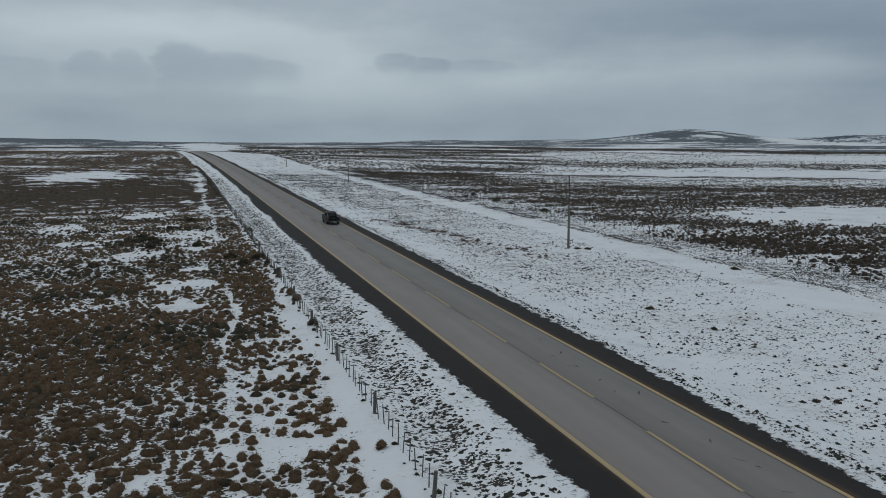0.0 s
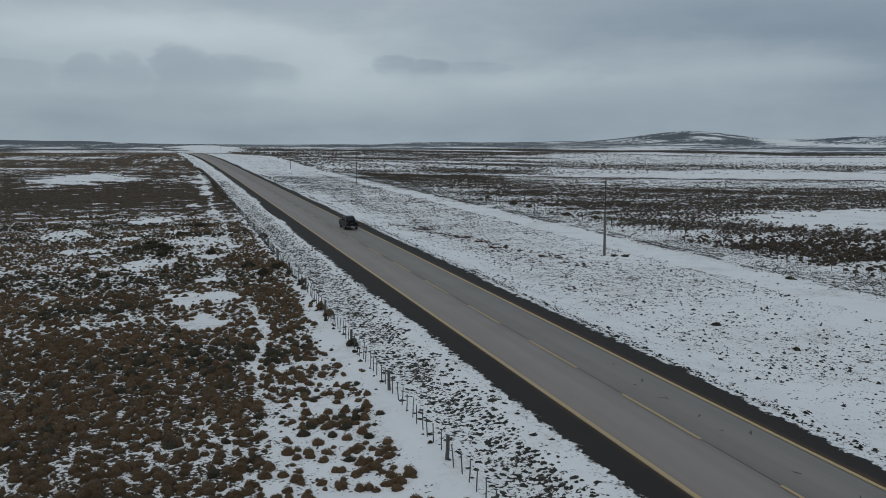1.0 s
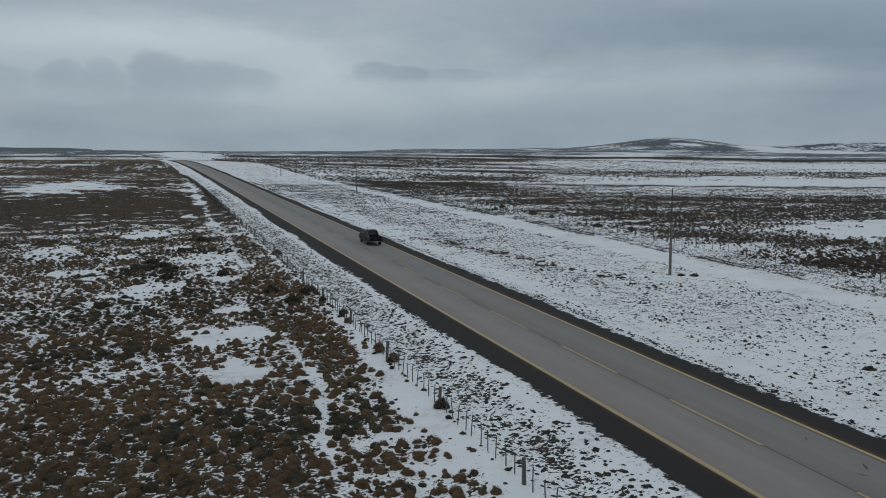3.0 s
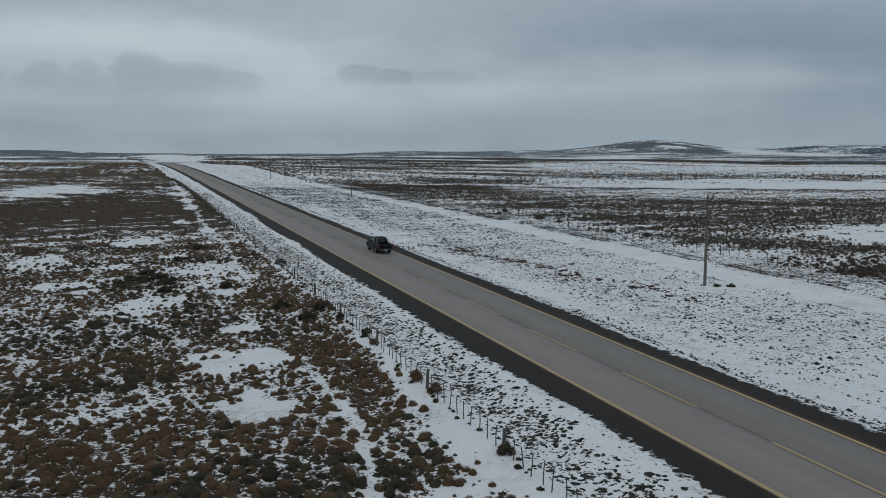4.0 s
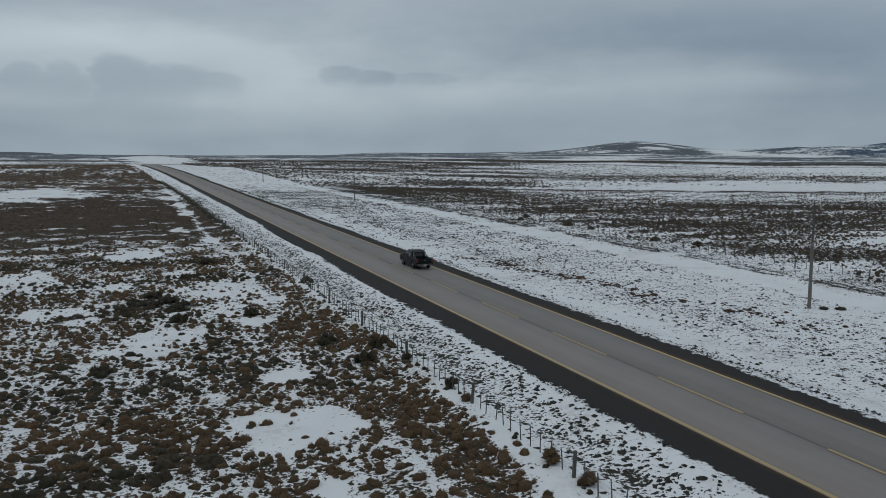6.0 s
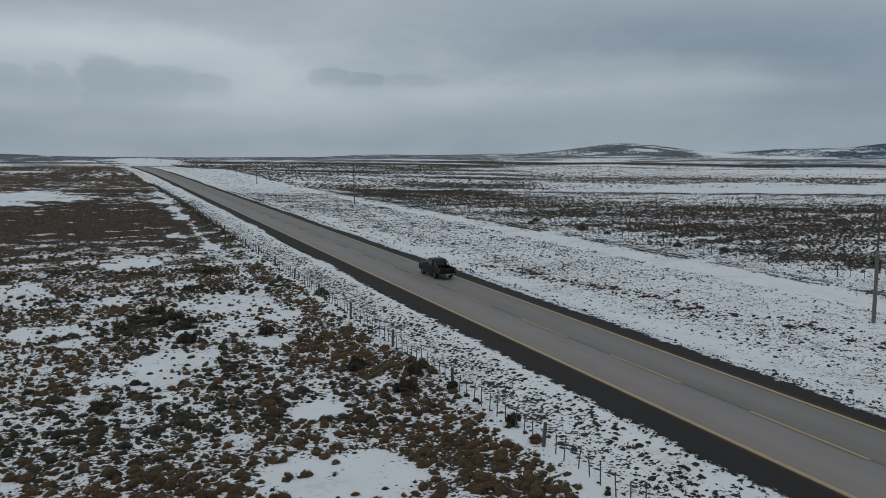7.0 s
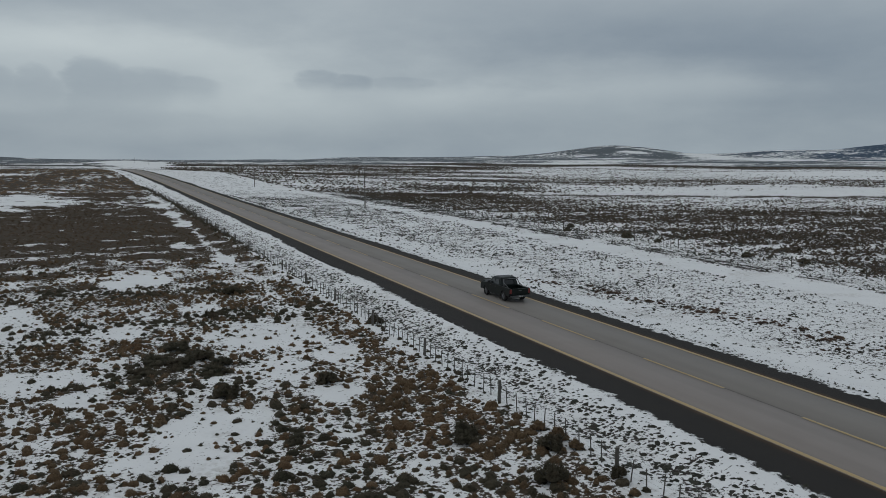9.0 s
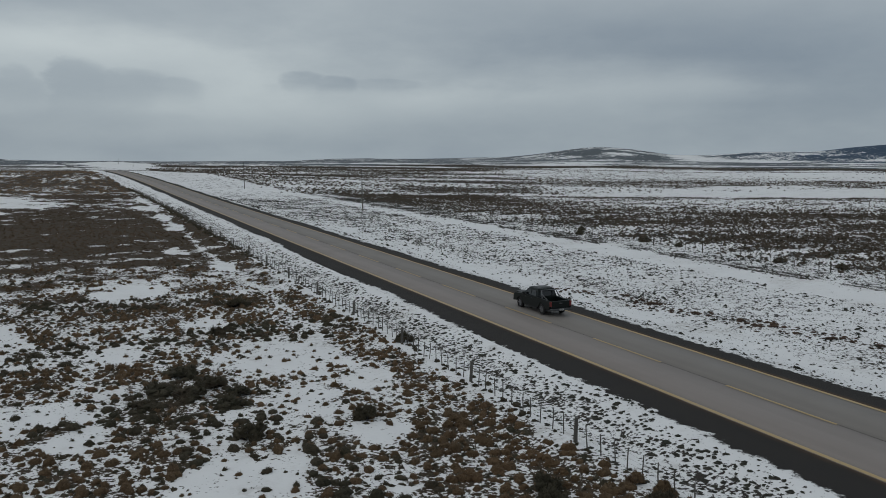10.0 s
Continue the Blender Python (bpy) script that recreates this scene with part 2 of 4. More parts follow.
def dark_material(name, c, rough=0.9):
    m = Mat(name)
    return m.out(m.mix(m.noise(12.0, 3), c, tuple(x * 1.7 for x in c)), rough)


def grass_material(name, tones, tip, patch=0.10):
    m = Mat(name)
    big = m.noise(patch, 4, 0.6)
    c = m.mix(m.step(big, 0.36, 0.62), tones[0], tones[1])
    c = m.mix(m.step(m.noise(0.8, 3, 0.6, shift=3.0), 0.45, 0.70), c, tones[2])
    c = m.mix(m.math("MULTIPLY", m.island, 0.55), c, tip)
    c = m.mix(m.math("MULTIPLY", m.step(m.noise(11.0, 3, 0.7), 0.42, 0.66), 0.50), c, tuple(x * 0.34 for x in tones[0]))
    return m.out(c, 0.9, bump=m.noise(14.0, 4, 0.75), bump_d=0.10, bump_s=1.0, Specular_IOR_Level=0.22)


def wood_material(name, a, b):
    m = Mat(name)
    g = m.noise(9.0, 4, 0.65, vec=m.obj, stretch=(6, 6, 0.35))
    c = m.mix(g, a, b)
    c = m.mix(m.math("MULTIPLY", m.rand(), 0.4), c, tuple(x * 0.6 for x in a))
    return m.out(c, 0.85, bump=g, bump_d=0.01, bump_s=0.6)


def plain(name, c, rough, metal=0.0, var=0.15, **more):
    m = Mat(name)
    return m.out(m.mix(m.noise(4.0, 3, vec=m.obj), c, tuple(x * (1 - var) for x in c)), rough, metal, **more)


M_GROUND = ground_material()
M_SHOULDER = shoulder_material()
M_LANE_L = concrete_material("worn_concrete", (0.264, 0.231, 0.213), (0.198, 0.172, 0.158))
M_LANE_R = concrete_material("darker_concrete", (0.218, 0.197, 0.179), (0.160, 0.145, 0.132))
M_PAINT = paint_material()
M_SEAM = dark_material("tar_seam", (0.055, 0.052, 0.048))
M_RUBBER = dark_material("rubber_streak", (0.055, 0.053, 0.05))
M_TUSSOCK = grass_material("dry_bunch_grass", ((0.154, 0.094, 0.051), (0.102, 0.069, 0.039), (0.128, 0.087, 0.050)), (0.192, 0.128, 0.074))
M_SHRUB = grass_material("dark_evergreen_shrub", ((0.044, 0.043, 0.027), (0.062, 0.053, 0.033), (0.078, 0.058, 0.039)), (0.12, 0.10, 0.07))
M_HEATH = grass_material("brown_low_heath", ((0.062, 0.047, 0.035), (0.080, 0.058, 0.042), (0.050, 0.042, 0.032)), (0.13, 0.10, 0.075))
M_TUFT = grass_material("dark_verge_grass", ((0.036, 0.039, 0.033), (0.052, 0.048, 0.039), (0.034, 0.040, 0.031)), (0.10, 0.096, 0.076))
M_RED = grass_material("reddish_dry_heath", ((0.105, 0.066, 0.052), (0.085, 0.056, 0.045), (0.060, 0.045, 0.038)), (0.17, 0.12, 0.09))
M_STRAW = grass_material("straw_blades", ((0.205, 0.134, 0.082), (0.132, 0.092, 0.058), (0.168, 0.119, 0.076)), (0.34, 0.24, 0.155))
M_TWIG = grass_material("grey_green_twigs", ((0.050, 0.050, 0.032), (0.070, 0.060, 0.038), (0.088, 0.066, 0.044)), (0.16, 0.14, 0.10))
M_TUFT_TIP = M_TUFT
M_FIELD = grass_material("field_grass", ((0.088, 0.057, 0.034), (0.062, 0.046, 0.029), (0.076, 0.056, 0.035)), (0.120, 0.084, 0.053), 0.03)
M_POST = wood_material("weathered_post_wood", (0.135, 0.125, 0.110), (0.068, 0.063, 0.056))
M_POLE = wood_material("grey_pole_wood", (0.200, 0.185, 0.165), (0.120, 0.110, 0.100))
M_WIRE = plain("galvanised_wire", (0.25, 0.25, 0.25), 0.45, 0.9)


# ---- the lie of the land ----
def smooth(v, lo, hi):
    s = np.clip((v - lo) / (hi - lo), 0, 1)
    return s * s * (3 - 2 * s)


def road_x(y):
    """The road's axis: straight, then bending gently to the west."""
    d = np.clip(np.asarray(y, float) - 215.0, 0, None)
    return 18.07 - 7.6 * (d / 243.0) ** 2 * (1 / (1 + (d / 700.0) ** 2))


def road_z(y):
    y = np.asarray(y, float)
    return 2.0 * smooth(y, 230, 470) - 5.5 * smooth(y, 480, 720)


WAVES = [(random.uniform(0, 6.28), random.uniform(0, 6.28), random.uniform(0.7, 1.4)) for _ in range(24)]


def waves(x, y, length, n=5, first=0):
    """Soft undulation between -1 and 1, from a few crossing sine waves."""
    z = np.zeros(np.broadcast(x, y).shape)
    for a, ph, f in WAVES[first:first + n]:
        k = 6.283 * f / length
        z += np.sin(k * (x * math.cos(a) + y * math.sin(a)) + ph)
    return z / n ** 0.5 / 1.4


def gauss(x, y, x0, y0, sx, sy, turn=0.0):
    c, s = math.cos(turn), math.sin(turn)
    u, v = (x - x0) * c + (y - y0) * s, -(x - x0) * s + (y - y0) * c
    return np.exp(-(u / sx) ** 2 - (v / sy) ** 2)


def land(x, y):
    """Height of the open ground."""
    x, y = np.asarray(x, float), np.asarray(y, float)
    u = x - road_x(y)
    r = np.hypot(x, y)
    far = smooth(r, 150, 700)
    field = np.where(u < 0, -0.68 + 0.27 * np.exp(-((u + 10.0) / 1.7) ** 2), -0.76) + 0.10 * waves(x, y, 14.0) * smooth(abs(u), 7, 14) + 0.05 * waves(x, y, 3.7, first=6)
    field = field + far * 1.2 * waves(x, y, 240.0, first=11)
    ridge = 2.3 * np.exp(-((y - 475) / 110) ** 2) * smooth(-u, -120, -20)
    bearing = np.degrees(np.arctan2(x, y))
    field = field + ridge - (0.0042 + 0.0045 * (1 - smooth(bearing, 10, 27))) * np.clip(r - 750, 0, None)
    field = field + 3.2 * gauss(x, y, -700, 3600, 900, 600) + 4.0 * gauss(x, y, 38, 1080, 80, 150) + 14.0 * gauss(x, y, 1500, 4000, 1300, 500)
    field = field + 2.5 * waves(x, y, 620.0, first=16) * smooth(r, 700, 1600)
    # the long hill to the north-east and the dark mountains beyond it
    field = field + 40 * gauss(x, y, 2400, 3450, 330, 480, -0.60) + 24 * gauss(x, y, 2380, 3300, 800, 420, -0.60) + 27 * gauss(x, y, 2950, 2850, 560, 300, -0.7) + 16 * gauss(x, y, 3300, 2750, 420, 260, -0.7)
    field = field + 108 * gauss(x, y, 3760, 2560, 420, 330) + 40 * gauss(x, y, 3480, 3020, 300, 240)
    # low swells and saddles along the skyline
    field = field + 16.5 * gauss(x, y, -830, 3560, 500, 400) - 4.5 * gauss(x, y, 450, 4000, 420, 900) - 5 * gauss(x, y, 960, 4000, 150, 900) - 9 * gauss(x, y, 1830, 3750, 420, 500)
    field = field + 6 * gauss(x, y, 2350, 3360, 130, 300) - 12 * gauss(x, y, 2640, 3130, 170, 400) + 4 * gauss(x, y, 2950, 2900, 250, 300) + 9 * gauss(x, y, 3400, 2760, 130, 250)
    # the road's bank
    bank = road_z(y) - 0.02
    t = np.where(u < 0, smooth(-u, 5.6, 9.0), smooth(u, 5.4, 9.5))
    t = np.maximum(t, smooth(y, 570, 680))
    return bank * (1 - t) + field * t - 0.16 * (1 - smooth(abs(u), 4.6, 5.8)) * (1 - smooth(y, 570, 680))


# snow lying clear in the west field: centre, half widths
PATCHES = [(-0.1, 71.2, 3.0, 3.5), (0.2, 62.7, 1.9, 2.6), (-6.0, 88.2, 2.4, 2.6), (-5.0, 133.2, 3.0, 6.3), (1.1, 107.2, 4.2, 4.8), (-1.6, 30.4, 0.9, 0.8),
           (-12.2, 101, 1.9, 2.6), (1.1, 79.2, 1.3, 1.6), (-3.8, 91.2, 2.3, 2.4), (-1.6, 117.8, 1.5, 2.8), (3.8, 101.4, 2.1, 2.2), (-7.6, 110.6, 2.1, 2.7), (1.2, 160.5, 2.2, 3.4),
           (-10.2, 101.2, 2.3, 2.0), (-14.8, 117, 3.0, 6.0), (4.2, 146, 1.4, 5), (4.6, 192, 1.5, 7), (5.0, 214, 2.2, 8), (4.0, 240, 2.5, 9), (-9.5, 97, 1.6, 1.5), (0.5, 100, 2.0, 2.2), (1.6, 93.5, 1.6, 1.2), (-2.4, 98.0, 2.2, 0.9)]


# marks of the far land: bearing, range, half widths, weight (snow below 0, dark growth above)
HILL_MARKS = [(32.6, 3720, 1.0, 120, -0.65), (33.7, 3870, 1.6, 90, 0.5), (38.0, 3680, 1.0, 100, 0.5), (37.2, 3600, 1.5, 60, 0.4), (40.9, 3830, 1.6, 220, -0.8), (44.7, 3750, 2.2, 110, -0.7),
              (41.7, 3985, 0.6, 50, 0.6), (44.3, 3850, 1.3, 32, 0.6), (47.0, 3950, 3.0, 50, 0.45), (46.5, 3620, 2.5, 50, 0.25), (34.5, 3330, 1.6, 60, -0.5), (43.5, 4010, 2.0, 30, 0.5),
              (48.6, 3800, 2.0, 60, 0.35), (49.8, 4000, 2.0, 120, 0.35), (37.3, 4030, 1.1, 60, -0.5), (30.0, 3300, 3.0, 250, 0.35)]
PLAIN_MARKS = [(32.2, 1500, 2.8, 320, -0.8), (41.0, 2400, 5.0, 600, 0.75), (38.4, 1330, 3.5, 220, -0.65), (39.4, 1000, 8.0, 80, 0.7), (25.7, 3950, 0.5, 150, -0.8), (28.4, 1740, 2.0, 60, 0.45),
               (-8.5, 3300, 4.0, 500, 0.3), (-3.4, 3480, 0.5, 120, -0.75), (-8.0, 1010, 4.0, 70, -0.6), (-0.8, 900, 1.3, 70, -0.6), (-0.8, 1250, 1.6, 200, 0.4), (18.5, 1500, 3.0, 150, -0.3), (-7.5, 1800, 3.0, 160, -0.35)]


def far_marks(x, y):
    b, r = np.degrees(np.arctan2(x, y)), np.hypot(x, y)
    z = np.zeros(np.broadcast(x, y).shape)
    for b0, r0, sb, sr, w in HILL_MARKS + PLAIN_MARKS:
        z += w * np.exp(-((b - b0) / sb) ** 2 - ((r - r0) / sr) ** 2)
    # snow streaks slanting down the hill's shoulder
    for r0, w in ((3940, -0.8), (3860, 0.4), (3785, -0.7)):
        z += w * np.exp(-((b - 36.1) / 1.5) ** 2 - ((r - r0 + 50 * (b - 36.1)) / 33) ** 2)
    return z


def cover_of(x, y):
    """How much of the ground plants cover: 0 is clear snow, 1 closed growth."""
    x, y = np.asarray(x, float), np.asarray(y, float)
    u = x - road_x(y)
    r = np.hypot(x, y)
    w1, w2, w3 = waves(x, y, 9.0, first=2), waves(x, y, 30.0, first=9), waves(x * 1.0, y, 110.0, first=13)
    # west field
    w0 = waves(x, y, 3.4, first=17)
    thick = 1 - smooth(y + 3 * w1, 50, 60)
    west = 0.69 + 0.16 * w1 + 0.16 * w0 + 0.07 * w2 + (-0.10) * smooth(y, 74, 84) * (1 - 0.4 * smooth(y, 108, 122)) + thick * (0.09 - 0.04 * w1 - 0.08 * w0)
    west = west + 0.24 * gauss(x, y, -8, 46, 9, 9) - 0.10 * gauss(x, y, -4, 28, 12, 6) - 0.10 * gauss(x, y, -7, 63, 6, 4.5) + 0.12 * gauss(x, y, 3.4, 90, 2.4, 3.0) - 0.22 * gauss(x, y, -4.4, 67, 2.6, 1.4) - 0.22 * gauss(x, y, -9.2, 75, 1.8, 1.5) - 0.25 * gauss(x, y, -0.1, 96.7, 1.4, 1.8)
    west = west + 0.30 * gauss(x, y, 5.3, 66, 1.6, 8)
    west = west + 0.18 * gauss(x, y, 5.8, 92, 1.8, 11) - 0.08 * gauss(x, y, 2.0, 97, 6, 8)
    closed = smooth(y + 5 * w1, 136, 160)
    west = west + closed * (0.13 + 0.20 * waves(x, y, 6.5, first=11) - 0.10 * np.clip(waves(x, y, 14.0, first=4), 0, 2))
    west = west + 0.32 * gauss(x, y, -14, 192, 24, 27)
    sparse = smooth(x, 2.2, 3.4) * (1 - smooth(y, 54, 66))
    west = west - sparse * (0.30 - 0.28 * waves(x, y, 5.0, first=4))
    strip = smooth(x + 0.35 * w1 - 0.8 * smooth(y, 56, 74), 6.4, 7.0) * (1 - 0.55 * smooth(y, 72, 84) * (1 - smooth(y, 88, 100))) * (1 - 0.6 * smooth(y, 125, 160))
    west = west * (1 - 0.80 * strip)
    trail = np.exp(-((x - (1.9 + 1.7 * smooth(y, 40, 64) + 0.25 * np.sin(y * 0.35))) / 0.33) ** 2) * (1 - smooth(y, 66, 74))
    trail2 = np.exp(-((x - (4.3 + 0.012 * (y - 118) + 0.4 * np.sin(y * 0.11))) / 0.55) ** 2) * smooth(y, 100, 112)
    west = west * (1 - 0.8 * trail) * (1 - 0.55 * trail2)
    for x0, y0, sx, sy in PATCHES:
        rr = ((x - x0) / sx) ** 2 + ((y - y0) / sy) ** 2
        west = west * (1 - 0.84 * smooth(1.0 - rr + 0.40 * w1 + 0.55 * waves(x, y, 2.6, first=15), 0.0, 0.6))
    rr = ((x + 27) / 17) ** 2 + ((y - 262) / 36) ** 2
    west = west * (1 - 0.9 * smooth(1.0 - rr + 0.45 * waves(x, y, 17.0, first=9) + 0.45 * waves(x, y * 0.6, 5.0, first=1), 0.0, 0.6))
    far_w = smooth(r, 200, 300)
    west = west + far_w * (0.25 * w3 - 0.05 + 0.2 * w2)
    west = np.where(y > 560, 0.74 + 0.24 * waves(x, y, 260.0, first=3) + 0.26 * waves(x, y, 85.0, first=8), west)
    # verges
    lv = (0.42 * np.exp(-((u + 7.9) / 1.7) ** 2) + 0.04) * (1 - 0.6 * smooth(y, 95, 190)) + 0.16 - 0.11 * smooth(u, -7.0, -6.0) + 0.06 * w1
    lv = lv * (1 - 0.4 * smooth(-u, 8.8, 9.6))
    east = 0.39 + 0.10 * w2 + 0.07 * w1 - 0.20 * np.exp(-((u - 8.2) / 2.2) ** 2) + 0.35 * np.exp(-((u - 5.75) / 0.30) ** 2) * (1 - smooth(y, 46, 60))
    east = east + 0.15 * np.exp(-((u - 15.2 + 2.0 * w2) / 2.4) ** 2) * smooth(y, 72, 84) * (1 - 0.5 * smooth(y, 200, 300))
    east = east - 0.28 * np.exp(-((u - 31.5) / 3.0) ** 4) + 0.20 * np.exp(-((u - 39.0) / 3.5) ** 2)
    east = east + (0.42 * np.exp(-((u - 35.5) / 0.5) ** 2) + 0.30 * np.exp(-((u - 36.9) / 0.4) ** 2) + 0.22 * np.exp(-((u - 28.3) / 0.5) ** 2)) * smooth(w1 + 0.6, -0.4, 0.8)
    east = east + 0.11 * smooth(y, 160, 230)
    # east plain beyond the fence: bands across the view
    s, q = 0.44 * x + 0.90 * y, 0.90 * x - 0.44 * y
    sw = s + 9 * w2 + 3 * w1 + 14 * waves(x, y, 75.0, first=6) * smooth(s, 270, 340)
    ragged = 0.12 * w2 + 0.10 * w1
    plain_e = 0.42 + ragged + 0.10 * np.exp(-((x - 63) / 6) ** 2)
    heath = smooth(x + 3 * w1 + 4 * w2, 62, 72) * (1 - smooth(sw, 226, 240))
    plain_e = plain_e + heath * (0.38 + 0.20 * waves(q * 0.35, s, 26.0, first=7) + 0.12 * waves(x, y, 7.0, first=3))
    plain_e = plain_e * (1 - 0.82 * smooth(1.05 - ((x - 112) / 30) ** 2 - ((y - 110) / 20) ** 2 + 0.35 * w1 + 0.3 * waves(x, y, 4.0, first=12), 0, 0.6))
    open_e = smooth(q + 10 * w3, -30, 5)
    plain_e = plain_e + 0.5 * np.exp(-((s - 283) / 2.2) ** 2) * open_e
    lake_1 = smooth(sw, 287, 292) * (1 - smooth(sw, 358, 372)) * smooth(q + 12 * w2, -5, 75)
    lake_2 = smooth(sw, 440, 456) * (1 - smooth(sw, 640, 720)) * smooth(q + 25 * w2, 60, 260)
    lake = np.maximum(lake_1, 0.88 * lake_2)
    streaks = np.clip(waves(q * 0.22, s, 45.0, first=14), 0, 1) + np.clip(waves(q * 0.3, s, 90.0, first=2) - 0.3, 0, 1) * smooth(s, 420, 470)
    plain_e = plain_e * (1 - 0.84 * lake) + 0.34 * lake * streaks
    dark = smooth(sw, 366, 378) * (1 - smooth(sw, 436, 450))
    plain_e = plain_e + dark * 0.30
    mixed = 0.68 + 0.36 * waves(q * 0.4, s, 60.0, first=5) + 0.14 * w2
    plain_e = np.where(s > 235, plain_e * open_e + mixed * (1 - open_e), plain_e)
    beyond = 0.70 - 0.24 * open_e + 0.42 * waves(q * 0.3, s, 210.0, first=1) + 0.12 * waves(x, y, 90.0, first=8)
    bf = smooth(s, 720, 800)
    plain_e = plain_e * (1 - bf) + beyond * bf
    m = np.maximum(smooth(u, 39.5, 42.5), smooth(y, 540, 620))
    lv = np.where(y > 570, west, lv)
    east = east * (1 - m) + plain_e * m
    cov = np.where(u < -9.9, west, np.where(u < 0, lv, east))
    cov = np.where(r > 1500, np.clip(cov + 0.12, 0, 1), cov)
    white_hill = smooth(gauss(x, y, 34, 940, 34, 250) + 0.16 * waves(x, y, 90.0, first=7), 0.25, 0.6)
    cov = cov * (1 - 0.95 * white_hill)
    # far hills: dark heath flanks with snowfields, bare dark mountains in the east
    hill = gauss(x, y, 2350, 3300, 620, 600)
    cov = cov * (1 - hill) + hill * (0.80 + 0.40 * waves(x, y, 300.0, first=10) + 0.35 * waves(x, y, 110.0, first=2) - 0.5 * gauss(x, y, 2560, 3330, 160, 160))
    cov = cov * (1 - 0.45 * gauss(x, y, 3050, 2900, 380, 480)) + 0.25 * gauss(x, y, 3050, 2900, 380, 480) * waves(x, y, 130.0, first=3)
    cov = np.maximum(cov, 0.9 * smooth(gauss(x, y, -700, 3600, 900, 700), 0.2, 0.6) + 0.2 * waves(x, y, 150.0, first=6))
    mtn = gauss(x, y, 3750, 2600, 560, 480)
    cov = np.maximum(cov, 0.95 * smooth(mtn, 0.12, 0.5))
    cov = cov - 0.5 * smooth(mtn, 0.12, 0.5) * smooth(waves(x, y, 170.0, first=5), 0.75, 1.1)
    cov = cov + far_marks(x, y)
    # sparse growth stands singly on clear snow, dense growth closes over
    mid = smooth(r, 95, 170) * (1 - smooth(r, 700, 1100))
    cov = cov + mid * 0.16 * smooth(cov, 0.62, 0.80) * (u < 0)
    return np.clip(cov, 0, 1)


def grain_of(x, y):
    """Share of darker neutral soil on verges, east heath and far plain, against the brown of the near fields."""
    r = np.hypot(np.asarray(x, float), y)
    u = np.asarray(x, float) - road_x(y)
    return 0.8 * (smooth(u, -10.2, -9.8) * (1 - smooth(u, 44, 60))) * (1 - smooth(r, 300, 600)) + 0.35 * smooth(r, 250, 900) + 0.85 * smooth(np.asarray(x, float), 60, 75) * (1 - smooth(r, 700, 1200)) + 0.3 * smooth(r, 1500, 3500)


# ---- mesh helpers ----
def mesh_from(name, verts, tris, material, smooth_faces=False, second=None, which=None):
    """A mesh from arrays of corners and of triangles or quads."""
    me = bpy.data.meshes.new(name)
    verts, tris = np.asarray(verts, np.float32), np.asarray(tris, np.int32)
    k = tris.shape[1]
    me.vertices.add(len(verts))
    me.vertices.foreach_set("co", verts.ravel())
    me.loops.add(tris.size)
    me.loops.foreach_set("vertex_index", tris.ravel())
    me.polygons.add(len(tris))
    me.polygons.foreach_set("loop_start", np.arange(0, tris.size, k, dtype=np.int32))
    me.polygons.foreach_set("use_smooth", np.full(len(tris), smooth_faces))
    me.update(calc_edges=True)
    me.materials.append(material)
    if second:
        me.materials.append(second)
        me.polygons.foreach_set("material_index", np.asarray(which, np.int32))
    return me


def add_attr(me, name, values):
    a = me.attributes.new(name, "FLOAT", "POINT")
    a.data.foreach_set("value", np.asarray(values, np.float32).ravel())


def part(name, bm, material, parent, label=""):
    me = bpy.data.meshes.new(name)
    bmesh.ops.recalc_face_normals(bm, faces=bm.faces)
    bm.to_mesh(me)
    bm.free()
    me.materials.append(material)
    ob = new(name, me)
    ob.parent = parent
    return tagged(ob, label)


def box(x0, x1, y0, y1, z0, z1, bevel=0.0, bm=None, top=(0, 0, 0, 0), seg=2):
    """A bevelled block. top: how far the upper face draws in on its -x, +x, -y and +y sides."""
    bm = bm or bmesh.new()
    a, b, c, d = top
    low = [(x0, y0, z0), (x1, y0, z0), (x1, y1, z0), (x0, y1, z0)]
    up = [(x0 + a, y0 + c, z1), (x1 - b, y0 + c, z1), (x1 - b, y1 - d, z1), (x0 + a, y1 - d, z1)]
    v = [bm.verts.new(p) for p in low + up]
    f = [bm.faces.new([v[i] for i in q]) for q in ((3, 2, 1, 0), (4, 5, 6, 7), (0, 1, 5, 4), (1, 2, 6, 5), (2, 3, 7, 6), (3, 0, 4, 7))]
    if bevel:
        edges = list({e for q in f for e in q.edges})
        bmesh.ops.bevel(bm, geom=edges, offset=bevel, segments=seg, profile=0.6, affect="EDGES")
    return bm


def rod(p0, p1, r0, r1, n=8, bm=None, wob=0.0, cuts=1):
    """A tapered round bar between two points."""
    bm = bm or bmesh.new()
    p0, p1 = Vector(p0), Vector(p1)
    d = (p1 - p0)
    rot = d.to_track_quat("Z", "Y").to_matrix()
    rings = []
    for k in range(cuts + 1):
        f = k / cuts
        c = p0.lerp(p1, f) + Vector((random.uniform(-wob, wob), random.uniform(-wob, wob), 0)) * (1 if 0 < k < cuts else 0)
        r = r0 + (r1 - r0) * f
        rings.append([bm.verts.new(c + rot @ Vector((r * math.cos(6.2832 * i / n), r * math.sin(6.2832 * i / n), 0))) for i in range(n)])
    for a, b in zip(rings, rings[1:]):
        for i in range(n):
            bm.faces.new((a[i], a[(i + 1) % n], b[(i + 1) % n], b[i]))
    bm.faces.new(rings[0][::-1])
    bm.faces.new(rings[-1])
    return bm


